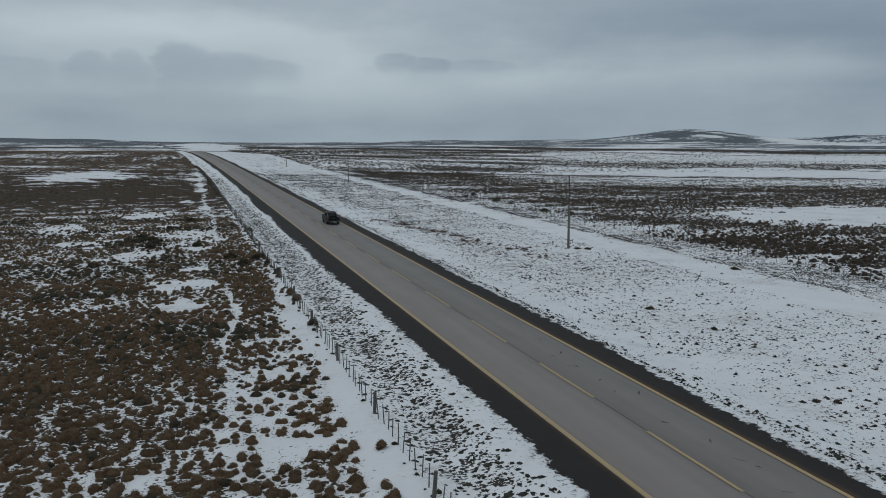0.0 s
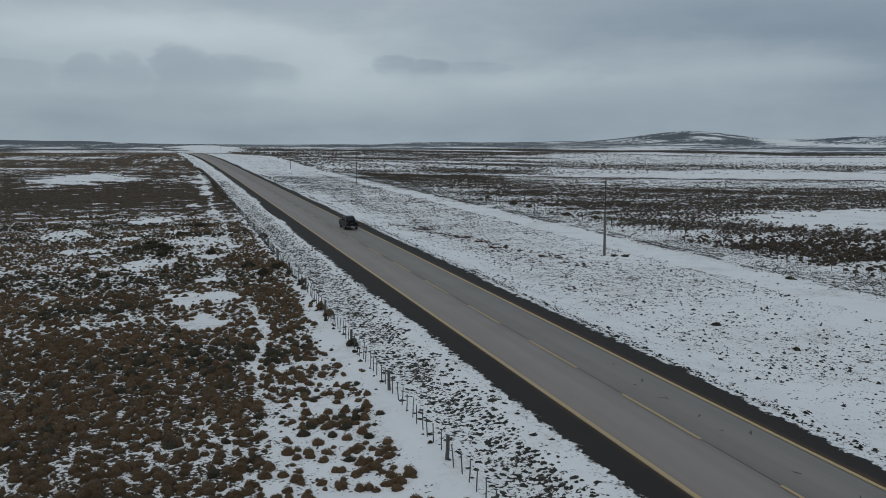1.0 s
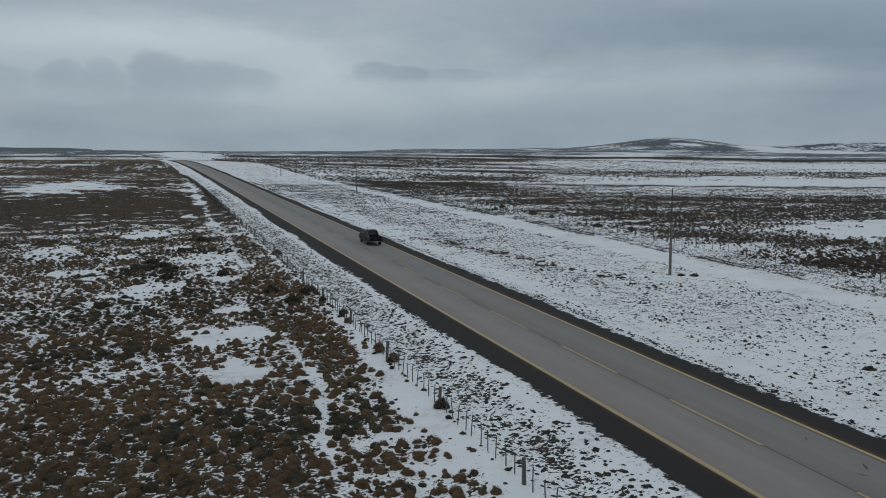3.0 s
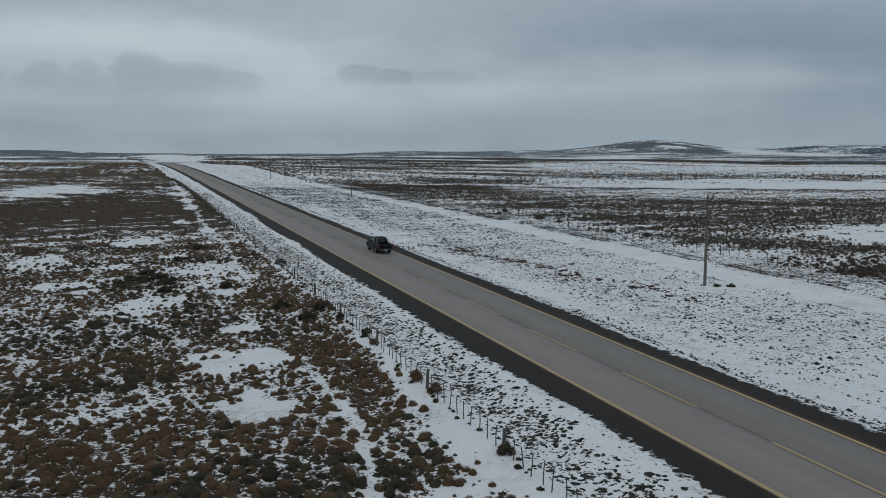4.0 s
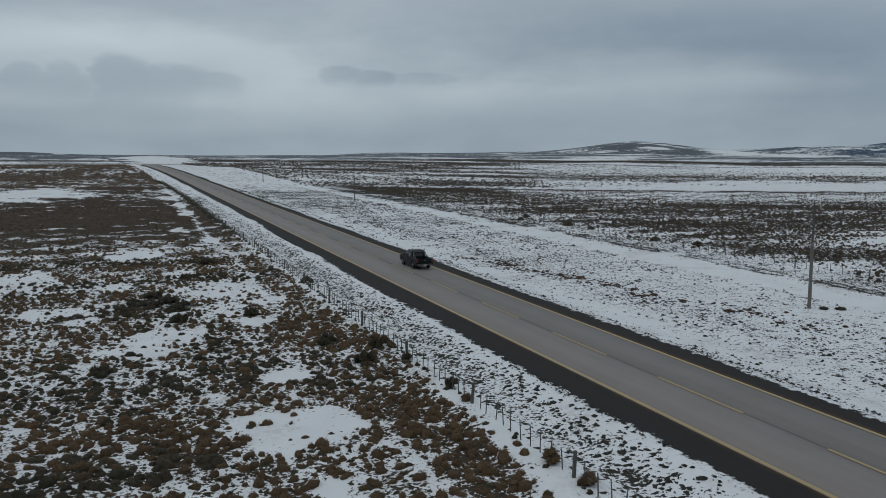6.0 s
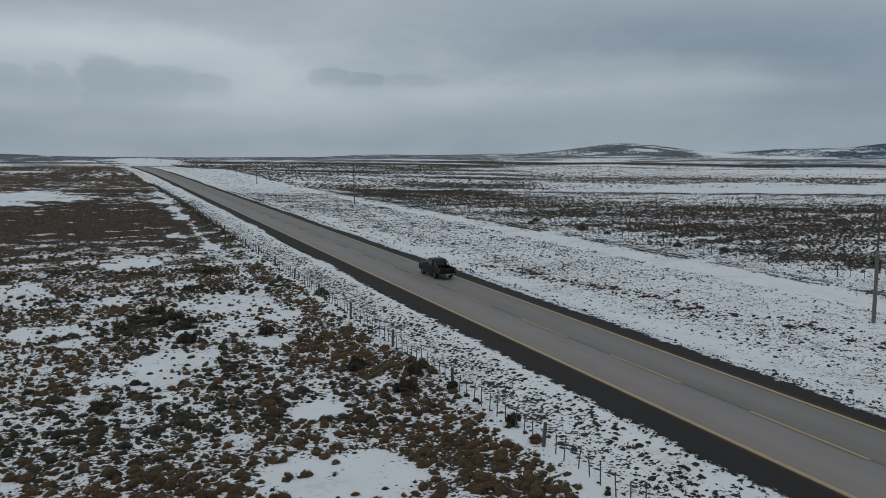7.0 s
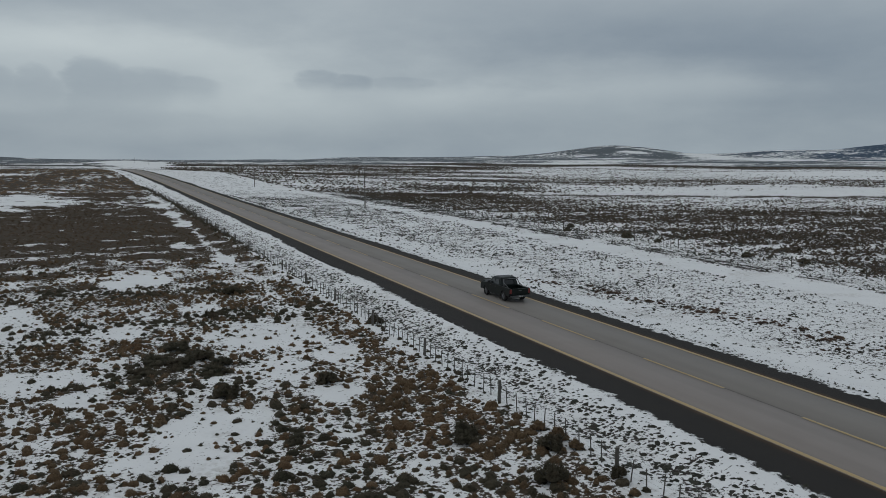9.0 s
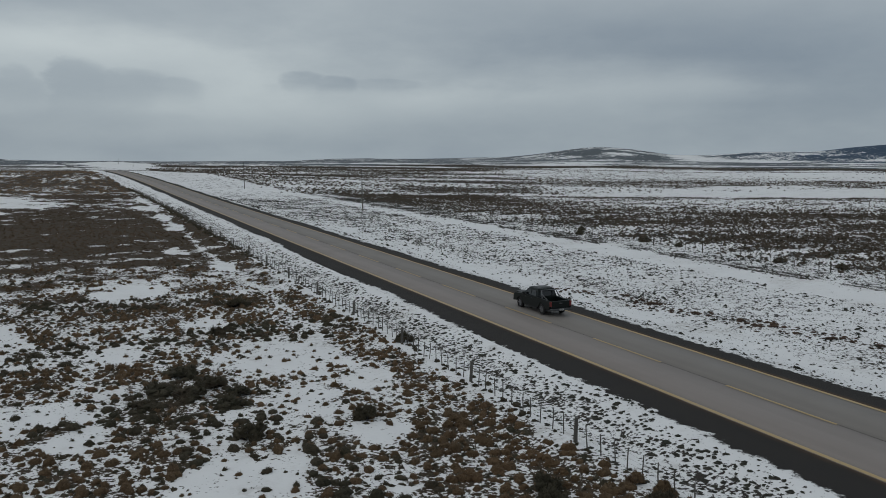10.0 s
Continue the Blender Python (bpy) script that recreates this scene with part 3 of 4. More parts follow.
# ---- the ground: one sheet to the horizon ----
def spread(lo, hi, step, grow_lo, grow_hi, end_lo, end_hi):
    """Grid lines, even between lo and hi and growing wider outside."""
    c = list(np.arange(lo, hi + step * 0.5, step))
    d, v = step, c[-1]
    while v < end_hi:
        d = min(d * grow_hi, 26.0)
        v += d
        c.append(v)
    d, v, head = step, c[0], []
    while v > end_lo:
        d *= grow_lo
        v -= d
        head.append(v)
    return np.array(head[::-1] + c)


gx = spread(-20, 60, 0.7, 1.045, 1.035, -4600, 4600)
gy = spread(20, 150, 0.7, 1.14, 1.035, -4600, 4600)
X, Y = np.meshgrid(gx, gy)
nx, ny = len(gx), len(gy)
idx = np.arange(nx * ny).reshape(ny, nx)
quads = np.stack([idx[:-1, :-1], idx[:-1, 1:], idx[1:, 1:], idx[1:, :-1]], -1).reshape(-1, 4)
Z = land(X, Y)
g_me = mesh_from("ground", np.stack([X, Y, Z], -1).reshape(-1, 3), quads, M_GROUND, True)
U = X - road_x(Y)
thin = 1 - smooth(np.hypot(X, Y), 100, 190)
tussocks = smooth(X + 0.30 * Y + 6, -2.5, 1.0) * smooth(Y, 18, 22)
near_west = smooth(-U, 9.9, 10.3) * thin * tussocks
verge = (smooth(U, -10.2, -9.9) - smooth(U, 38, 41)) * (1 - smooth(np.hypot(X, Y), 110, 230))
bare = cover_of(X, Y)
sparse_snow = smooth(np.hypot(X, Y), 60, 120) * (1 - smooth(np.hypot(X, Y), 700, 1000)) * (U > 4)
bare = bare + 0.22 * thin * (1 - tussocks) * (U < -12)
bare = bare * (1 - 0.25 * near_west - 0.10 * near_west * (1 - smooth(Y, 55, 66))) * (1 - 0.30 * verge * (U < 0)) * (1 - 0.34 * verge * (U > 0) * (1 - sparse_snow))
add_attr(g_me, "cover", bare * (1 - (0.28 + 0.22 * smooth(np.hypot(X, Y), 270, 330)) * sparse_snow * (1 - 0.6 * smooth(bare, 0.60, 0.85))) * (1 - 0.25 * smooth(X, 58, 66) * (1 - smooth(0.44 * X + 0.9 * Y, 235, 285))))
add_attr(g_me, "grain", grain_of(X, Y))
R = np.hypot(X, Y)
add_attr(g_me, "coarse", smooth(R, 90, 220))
# with distance: broader growth pattern and painted haze tint, bluest at the mountains
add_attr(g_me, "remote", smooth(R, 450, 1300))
add_attr(g_me, "peak_haze", smooth(gauss(X, Y, 3650, 2750, 800, 700), 0.03, 0.5))
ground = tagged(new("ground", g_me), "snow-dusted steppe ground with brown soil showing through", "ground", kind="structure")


# ---- the road ----
def ribbon(name, us, ys, zs, material, smooth_faces=True):
    """A strip that follows the road: offsets across it, places along it, height over the road for each offset."""
    us, ys = np.asarray(us, float), np.asarray(ys, float)
    U, YY = np.meshgrid(us, ys)
    XX = U + road_x(YY)
    ZZ = road_z(YY) + np.asarray(zs, float)[None, :]
    n, k = len(us), len(ys)
    ix = np.arange(n * k).reshape(k, n)
    q = np.stack([ix[:-1, :-1], ix[:-1, 1:], ix[1:, 1:], ix[1:, :-1]], -1).reshape(-1, 4)
    return mesh_from(name, np.stack([XX, YY, ZZ], -1).reshape(-1, 3), q, material, smooth_faces), U, YY


road_ys = np.concatenate([np.arange(-60, 200, 4.0), np.arange(200, 640, 6.0)])
road = tagged(new("road"), "two-lane grey concrete road with yellow lines, clear of snow", "road", kind="structure")


def lane(name, u0, u1, material, label):
    side = 0.012
    me, lane_u, _ = ribbon(name, [u0, u0, u0 + side, (u0 + u1) / 2, u1 - side, u1, u1], road_ys, [-0.2, 0.028, 0.04, 0.052 if abs(u0) < 1 or abs(u1) < 1 else 0.04, 0.04, 0.028, -0.2], material)
    add_attr(me, "across", abs(lane_u))
    ob = new(name, me)
    ob.parent = road
    return tagged(ob, label)


lane("lane", -3.51, -0.012, M_LANE_L, "pale worn concrete lane")
lane("lane", 0.012, 3.30, M_LANE_R, "darker grey concrete lane")
me, _, _ = ribbon("centre_seam", [-0.018, 0.018], road_ys, [0.044, 0.044], M_SEAM)
ob = new("centre_seam", me)
ob.parent = road
tagged(ob, "dark tar-filled joint")
for u, w in ((-3.385, 0.115), (3.17, 0.10)):
    me, _, _ = ribbon("edge_line", [u - w, u + w], road_ys, [0.058, 0.058], M_PAINT)
    ob = new("edge_line", me)
    ob.parent = road
    tagged(ob, "solid yellow edge line")
dash_me, _, _ = ribbon("dash", [-0.078, 0.078], np.linspace(0, 6.0, 4), [0.058, 0.058], M_PAINT)
for v in dash_me.vertices:
    v.co.x -= 18.07
for k in range(-4, 44):
    y0 = 21.84 + 10.56 * k
    slope = math.atan2(float(road_z(y0 + 6) - road_z(y0)), 6.0)
    turn = -math.atan2(float(road_x(y0 + 6) - road_x(y0)), 6.0)
    ob = new("dash", dash_me)
    ob.parent = road
    ob.matrix_basis = Matrix.Translation((float(road_x(y0)) - 0.05, y0, float(road_z(y0)))) @ Euler((slope, 0, turn)).to_matrix().to_4x4()
    tagged(ob, "yellow centre dash")


def shoulder(side, u0, u1, edge, label):
    us = np.linspace(u0, u1, 9)
    me, U, YY = ribbon("shoulder", side * us, road_ys, np.interp(us, [u0, u0 + 0.6, u1 - 0.6, u1], [0.03, -0.01, -0.04, -0.30]), M_SHOULDER)
    add_attr(me, "across", abs(U))
    w = np.full(U.shape, edge) + 0.25 * waves(U * 0, YY, 45.0, first=3 if side < 0 else 12) + (0.45 * smooth(YY, 58, 76) * (1 - smooth(YY, 130, 190)) if side < 0 else 0)
    add_attr(me, "edge", w)
    return tagged(new("shoulder", me), label, "road shoulder", kind="structure")


shoulder(-1, 3.46, 6.4, 5.15, "dark gravel road shoulder with a ragged snow edge")
shoulder(1, 3.28, 6.4, 5.05, "narrow dark gravel road shoulder edged with snow")


# short dark rubber streaks on the east lane
for k in range(13):
    u0, y0 = random.gauss(1.75, 0.35), random.uniform(20.0, 47.0)
    ln, wd = random.uniform(0.15, 0.6), random.uniform(0.03, 0.075)
    n = 5
    us = [u0 + random.uniform(-.03, .03) + 0.09 * i * math.sin(k) for i in range(n)]
    bm = bmesh.new()
    row = [(bm.verts.new((18.07 + us[i] - wd * (1 - abs(i - 2) / 2.6), y0 + ln * i / (n - 1), 0.058)), bm.verts.new((18.07 + us[i] + wd * (1 - abs(i - 2) / 2.6), y0 + ln * i / (n - 1), 0.058))) for i in range(n)]
    for a, b in zip(row, row[1:]):
        bm.faces.new((a[0], a[1], b[1], b[0]))
    part("rubber_streak", bm, M_RUBBER, road, "short dark rubber streak")


# ---- plants ----
def clump(rng, seg, rings, blades, lift=0.75, spread_out=1.25, width=0.10, ragged=0.2, core=1.0, fuzzy=False):
    """Corners and triangles of one plant of radius and height about 1: a ragged mound with blades standing out of it."""
    v, f = [], []
    lean = (rng.uniform(-.15, .15), rng.uniform(-.15, .15))

    def skin(h, a):
        r = core * 1.04 * (1 - h) ** 0.60
        return Vector((r * math.cos(a) + lean[0] * h, r * math.sin(a) + lean[1] * h, core * lift * (1 - (1 - h) ** 1.9)))

    for k in range(rings):
        for i in range(seg):
            p = skin(k / rings, 6.2832 * (i + 0.5 * (k % 2)) / seg)
            g = 1 + rng.uniform(-ragged, ragged)
            v.append((p.x * g, p.y * g, p.z * (1 + rng.uniform(-ragged, ragged)) - 0.12))
    v.append((lean[0], lean[1], core * lift * rng.uniform(0.94, 1.04) - 0.08))
    for k in range(rings - 1):
        for i in range(seg):
            a, b, c, d = k * seg + i, k * seg + (i + 1) % seg, (k + 1) * seg + i, (k + 1) * seg + (i + 1) % seg
            f += [(a, b, d), (a, d, c)]
    top = len(v) - 1
    for i in range(seg):
        f.append(((rings - 1) * seg + i, (rings - 1) * seg + (i + 1) % seg, top))
    for _ in range(blades):
        a = rng.uniform(0, 6.2832)
        s = Vector((-math.sin(a), math.cos(a), rng.uniform(-.5, .5))).normalized() * width * rng.uniform(0.6, 1.4)
        if fuzzy:
            base = skin(rng.uniform(0.02, 0.95) ** 0.8, a) * 0.93
            out = Vector((math.cos(a) * rng.uniform(0.2, 1.0), math.sin(a) * rng.uniform(0.2, 1.0), rng.uniform(0.5, 1.1))).normalized()
            tip = base + out * (spread_out - 0.95) * rng.uniform(0.4, 1.2)
        else:
            phi = math.asin(rng.uniform(0.05, 1))
            d = Vector((math.cos(a) * math.cos(phi), math.sin(a) * math.cos(phi), math.sin(phi) * lift))
            base = Vector((d.x * 0.45, d.y * 0.45, d.z * 0.55 + 0.05))
            tip = d * rng.uniform(0.95, spread_out) + Vector((rng.uniform(-.16, .16), rng.uniform(-.16, .16), rng.uniform(-0.10, .12)))
        n = len(v)
        v += [tuple(base - s), tuple(base + s), tuple(tip)]
        f.append((n, n + 1, n + 2))
    return np.array(v), np.array(f), np.array([0] * (len(f) - blades) + [1] * blades)


def scatter(name, kinds, x, y, size, tall, material, tips, label, category, seed, sink=0.03):
    """Many plants joined into one mesh."""
    rng = np.random.default_rng(seed)
    n = len(x)
    z = land(x, y) - sink
    ang, pick = rng.uniform(0, 6.2832, n), rng.integers(0, len(kinds), n)
    sq = rng.uniform(0.8, 1.25, n)
    vs, fs, ws, base = [], [], [], 0
    for k, (v, f, wh) in enumerate(kinds):
        w = np.nonzero(pick == k)[0]
        if not len(w):
            continue
        c, s = np.cos(ang[w])[:, None], np.sin(ang[w])[:, None]
        px, py = v[None, :, 0] * (size[w] * sq[w])[:, None], v[None, :, 1] * (size[w] / sq[w])[:, None]
        P = np.stack([px * c - py * s + x[w][:, None], px * s + py * c + y[w][:, None], v[None, :, 2] * tall[w][:, None] + z[w][:, None]], -1)
        F = f[None] + (base + np.arange(len(w)) * len(v))[:, None, None]
        vs.append(P.reshape(-1, 3))
        fs.append(F.reshape(-1, 3))
        ws.append(np.tile(wh, len(w)))
        base += len(w) * len(v)
    me = mesh_from(name, np.concatenate(vs), np.concatenate(fs), material, True, tips, np.concatenate(ws))
    return tagged(new(name, me), label, category, kind="stuff")


def jitter(x0, x1, y0, y1, cell, seed, loose=0.6):
    """Places on a loosened grid, and a random number for each."""
    rng = np.random.default_rng(seed)
    a, b = np.meshgrid(np.arange(x0, x1, cell), np.arange(y0, y1, cell))
    a, b = a.ravel(), b.ravel()
    return a + rng.uniform(-loose, loose, a.size) * cell, b + rng.uniform(-loose, loose, a.size) * cell, rng.uniform(0, 1, a.size), rng


prng = random.Random(5)
DOME = [clump(prng, 8, 3, 108, lift=0.84, spread_out=1.20, width=0.042, ragged=0.16, core=1.0, fuzzy=True) for _ in range(9)]
NEAR = [clump(prng, 7, 3, 58, lift=0.84, spread_out=1.24, width=0.055, ragged=0.20, core=1.0, fuzzy=True) for _ in range(9)]
SMALL = [clump(prng, 6, 2, 20, lift=0.82, spread_out=1.24, width=0.09, ragged=0.24, core=1.0, fuzzy=True) for _ in range(7)]
MID = [clump(prng, 5, 2, 10, lift=0.9, spread_out=1.2, width=0.13) for _ in range(5)]
CLOD = [clump(prng, 7, 1, 4, lift=0.55, spread_out=1.15, width=0.16, ragged=0.45) for _ in range(7)]
FAR = [clump(prng, 5, 1, 4, width=0.3) for _ in range(4)]
TUFT = [clump(prng, 5, 1, 6, lift=0.6, spread_out=1.25, width=0.22, ragged=0.45) for _ in range(7)]


def wedge(x, y, slack=6.0):
    """Whether a place can be seen on the west side of the walk."""
    return x > -0.30 * y - slack


# brown bunch grass of the west field
x, y, p, rng = jitter(-26, 8.0, 20, 64, 0.54, 41, 0.44)
c = cover_of(x, y)
keep = wedge(x, y) & (p < smooth(c, 0.02, 0.70) * 0.98 * (1 - smooth(y + 2 * waves(x, y, 6.0, first=3), 57, 62)))
x, y, c = x[keep], y[keep], c[keep]
size = (0.11 + 0.28 * rng.beta(1.6, 1.8, len(x))) * (0.82 + 0.22 * c)
dark = rng.uniform(0, 1, len(x)) < smooth(waves(x, y, 17.0, first=3) - 0.5 + 1.7 * gauss(x, y, -5.2, 45, 4.0, 4.0), 0.0, 0.9) * 0.62 + 0.05
near = ~dark
scatter("bunch_grass", DOME, x[near], y[near], size[near], size[near] * rng.uniform(0.85, 1.25, near.sum()), M_TUSSOCK, M_STRAW, "rounded brown bunch-grass tussocks close together in snow", "grass", 42)
scatter("dark_heath", DOME, x[dark], y[dark], size[dark] * 1.1, size[dark] * rng.uniform(0.8, 1.3, dark.sum()), M_SHRUB, M_TWIG, "low dark olive heath shrubs among brown tussocks", "shrub", 43)

x, y, p, rng = jitter(-36, 8.0, 52, 150, 0.50, 11)
c = cover_of(x, y)
keep = wedge(x, y) & (p > 1 - smooth(y + 2 * waves(x, y, 6.0, first=3), 57, 62)) | (y > 64)
keep = keep & wedge(x, y) & (p < smooth(c, 0.02, 0.78) * (0.96 - 0.08 * smooth(y, 72, 84)) * (1 - 0.85 * smooth(y + 5 * waves(x, y, 12.0, first=3), 112, 146)))
x, y, c = x[keep], y[keep], c[keep]
size = (0.11 + 0.27 * rng.beta(1.5, 2.4, len(x))) * (0.76 + 0.30 * c) * (0.94 + 0.10 * gauss(x * 0, y, 0, 62, 1, 14))
dark = rng.uniform(0, 1, len(x)) < smooth(waves(x, y, 17.0, first=3) + 0.9 * smooth(y, 66, 80) - 0.10 * smooth(y, 84, 96) + 1.2 * gauss(x, y, -6, 78, 5, 6) + 1.6 * gauss(x, y, -4.4, 102.5, 2.6, 3.5) - 1.2 * gauss(x, y, 6.2, 92, 2.2, 14) - 0.6, 0.0, 0.9) * 0.74
near, back = ~dark & (y < 96), ~dark & (y >= 96)
scatter("bunch_grass", NEAR, x[near], y[near], size[near], size[near] * rng.uniform(0.85, 1.3, near.sum()), M_TUSSOCK, M_STRAW, "brown dry bunch-grass tussocks standing in thin snow", "grass", 21)
scatter("bunch_grass", SMALL, x[back], y[back], size[back], size[back] * rng.uniform(0.85, 1.3, back.sum()), M_TUSSOCK, M_STRAW, "brown dry bunch-grass tussocks farther out in thin snow", "grass", 29)
scatter("dark_heath", NEAR, x[dark], y[dark], size[dark] * 1.15, size[dark] * rng.uniform(0.8, 1.3, dark.sum()), M_SHRUB, M_TWIG, "low dark green-grey heath shrubs in thin snow", "shrub", 22)

# low growth between the tussocks
x, y, p, rng = jitter(-30, 8.0, 40, 130, 0.42, 18)
c = cover_of(x, y)
keep = wedge(x, y) & (p < smooth(c, 0.05, 0.7) * 0.80)
x, y = x[keep], y[keep]
size = 0.05 + 0.16 * rng.beta(1.3, 2.2, len(x))
scatter("low_heath", TUFT, x, y, size * 1.2, size * 1.2, M_SHRUB, M_TWIG, "low dark heath sprigs between tussocks in snow", "shrub", 34, 0.0)

x, y, p, rng = jitter(-95, 8.0, 108, 300, 0.75, 12)
c = cover_of(x, y)
keep = wedge(x, y) & (p < smooth(c, 0.2, 0.85) * 0.75 * smooth(y, 106, 140))
x, y = x[keep], y[keep]
size = rng.uniform(0.12, 0.30, len(x))
scatter("distant_grass", FAR, x, y, size * 1.2, size * 1.0, M_FIELD, M_FIELD, "distant brown bunch grass of the snowy plain", "grass", 23)

x, y, p, rng = jitter(-190, 10.0, 298, 560, 2.6, 13)
c = cover_of(x, y)
keep = wedge(x, y, 15) & (p < smooth(c, 0.25, 0.85) * 0.8) & (x < road_x(y) - 10)
x, y = x[keep], y[keep]
size = rng.uniform(0.5, 1.1, len(x))
scatter("far_grass", FAR, x, y, size, size * 0.5, M_TUSSOCK, M_STRAW, "far brown grass on the low rise", "grass", 24)

# dark growth caught along the west fence
x, y, p, rng = jitter(-0.6, 0.7, 20, 330, 0.30, 20)
keep = p < (0.22 * np.exp(-(x / 0.22) ** 2) + 0.05 * smooth(y, 80, 95)) * (1 - smooth(y, 115, 165)) + (0.12 + 0.28 * np.exp(-(x / 0.45) ** 2)) * smooth(y, 115, 165)
x, y = x[keep] + 8.1 + road_x(y[keep]) - 18.07, y[keep]
size = (0.08 + 0.20 * rng.beta(1.4, 2.6, len(x))) * (1 + 0.5 * smooth(y, 110, 220))
scatter("fence_growth", MID, x, y, size, size * 1.1, M_SHRUB, M_TWIG, "dark dry growth caught along the foot of the fence", "shrub", 35)

# grey dead grass on the lip of snow beside the shoulder
x, y, p, rng = jitter(-6.4, -5.0, 58, 130, 0.16, 46)
keep = p < 0.55 * np.exp(-((x + 5.65) / 0.28) ** 2) * (smooth(waves(x * 0, y, 14.0, first=7), 0.4, 1.2) + gauss(x * 0, y, 0, 70, 1, 5))
x, y = x[keep] + road_x(y[keep]), y[keep]
size = 0.04 + 0.08 * rng.beta(1.3, 2.4, len(x))
scatter("lip_grass", TUFT, x, y, size, size * 1.1, M_TUFT, M_TUFT_TIP, "grey dead grass on the snow lip of the shoulder", "grass", 47, -0.02)

# small tufts through the snow of the verges
x, y, p, rng = jitter(8.2, 13.6, 18, 240, 0.25, 14)
c = cover_of(x, y)
keep = p < smooth(c, 0.05, 0.60) * 0.66
x, y = x[keep], y[keep]
size = 0.04 + 0.15 * rng.beta(1.2, 2.6, len(x))
scatter("verge_tufts", CLOD, x, y, size * 1.15, size * 1.0, M_TUFT, M_TUFT_TIP, "dark grass tufts and stones poking through verge snow", "grass", 25, 0.0)

x, y, p, rng = jitter(23.2, 70, 16, 270, 0.40, 15)
c = cover_of(x, y)
clustered = 0.42 + 0.72 * smooth(waves(x, y, 5.2, first=8) + 0.7 * waves(x, y, 2.3, first=2) + 0.5 * waves(x, y, 16.0, first=1), -0.5, 1.3)
keep = (p < smooth(c, 0.06, 0.72) * 1.05 * clustered * (1 - 0.25 * smooth(y, 130, 230))) & (x < 24 + 0.95 * y)
x, y = x[keep], y[keep]
size = (0.035 + 0.20 * rng.beta(1.0, 3.6, len(x))) * (1 + 0.5 * smooth(y, 80, 180))
scatter("east_verge_tufts", TUFT, x, y, size * 1.1, size * 1.25, M_TUFT, M_TUFT_TIP, "sparse dark tufts in the snow beside the road", "grass", 26, 0.0)

# grit and dead stalks along the ragged snow edge of the east shoulder
x, y, p, rng = jitter(5.0, 6.2, 16, 120, 0.16, 44)
keep = p < 0.62 * np.exp(-((x - 5.5 - 0.15 * waves(x * 0, y, 9.0, first=4)) / 0.26) ** 2) * (1 - 0.5 * smooth(y, 60, 120))
x, y = x[keep] + road_x(y[keep]), y[keep]
size = 0.03 + 0.08 * rng.beta(1.3, 2.4, len(x))
scatter("edge_tufts", TUFT, x, y, size * 1.1, size, M_TUFT, M_TUFT_TIP, "dark stalks and grit along the snow edge of the shoulder", "grass", 45, -0.04)

# heath of the east plain
x, y, p, rng = jitter(60, 215, 50, 290, 0.62, 16)
c = cover_of(x, y)
s_all = 0.44 * x + 0.9 * y
keep = (p < smooth(c, 0.10, 0.92) ** 1.1 * 0.86) & (x < 20 + 1.35 * y) & (s_all < 290)
x, y, c, s_all = x[keep], y[keep], c[keep], s_all[keep]
size = (0.10 + 0.42 * rng.beta(1.2, 2.6, len(x))) * (0.65 + 0.6 * c)
close = s_all < 118
scatter("east_heath", MID, x[close], y[close], size[close], size[close] * 1.1, M_HEATH, M_TWIG, "dark low heath shrubs across the snowy plain", "shrub", 27)
scatter("east_heath", FAR, x[~close], y[~close], size[~close], size[~close] * 1.1, M_HEATH, M_TWIG, "dark low heath shrubs across the snowy plain", "shrub", 31)

for near_y, far_y, cell, big, seed in ((270, 560, 1.8, 0.80, 17), (560, 1050, 3.2, 1.25, 37)):
    x, y, p, rng = jitter(40, 760, near_y, far_y, cell, seed)
    c = cover_of(x, y)
    keep = (p < smooth(c, 0.20, 0.90) * 0.82) & (x < 20 + 1.35 * y) & (x > road_x(y) + 30) & (0.44 * x + 0.9 * y > 288)
    x, y = x[keep], y[keep]
    size = big * (0.35 + 0.65 * rng.beta(1.4, 2.0, len(x)))
    scatter("far_heath", FAR, x, y, size, size * 0.95, M_HEATH, M_TWIG, "far dark heath on the snowy plain", "shrub", seed + 11)


x, y, p, rng = jitter(28, 40, 78, 122, 0.42, 19)
axis = 36.2 - (y - 84) * 0.175 + 0.9 * waves(x * 0, y, 13.0, first=5)
band = np.exp(-((x - axis) / 1.2) ** 2) * smooth(waves(x, y, 6.0, first=8) + 0.75, 0.1, 1.0)
keep = p < band * 0.85 + 0.22 * np.exp(-((x - axis + 0.6) / 2.3) ** 2) * smooth(waves(x, y, 9.0, first=4), -0.4, 0.8)
x, y = x[keep], y[keep]
size = 0.07 + 0.28 * rng.beta(1.2, 2.6, len(x))
scatter("dry_heath", MID, x, y, size, size * 0.7, M_RED, M_STRAW, "low reddish-brown dry heath in a broken streak through snow", "shrub", 33)


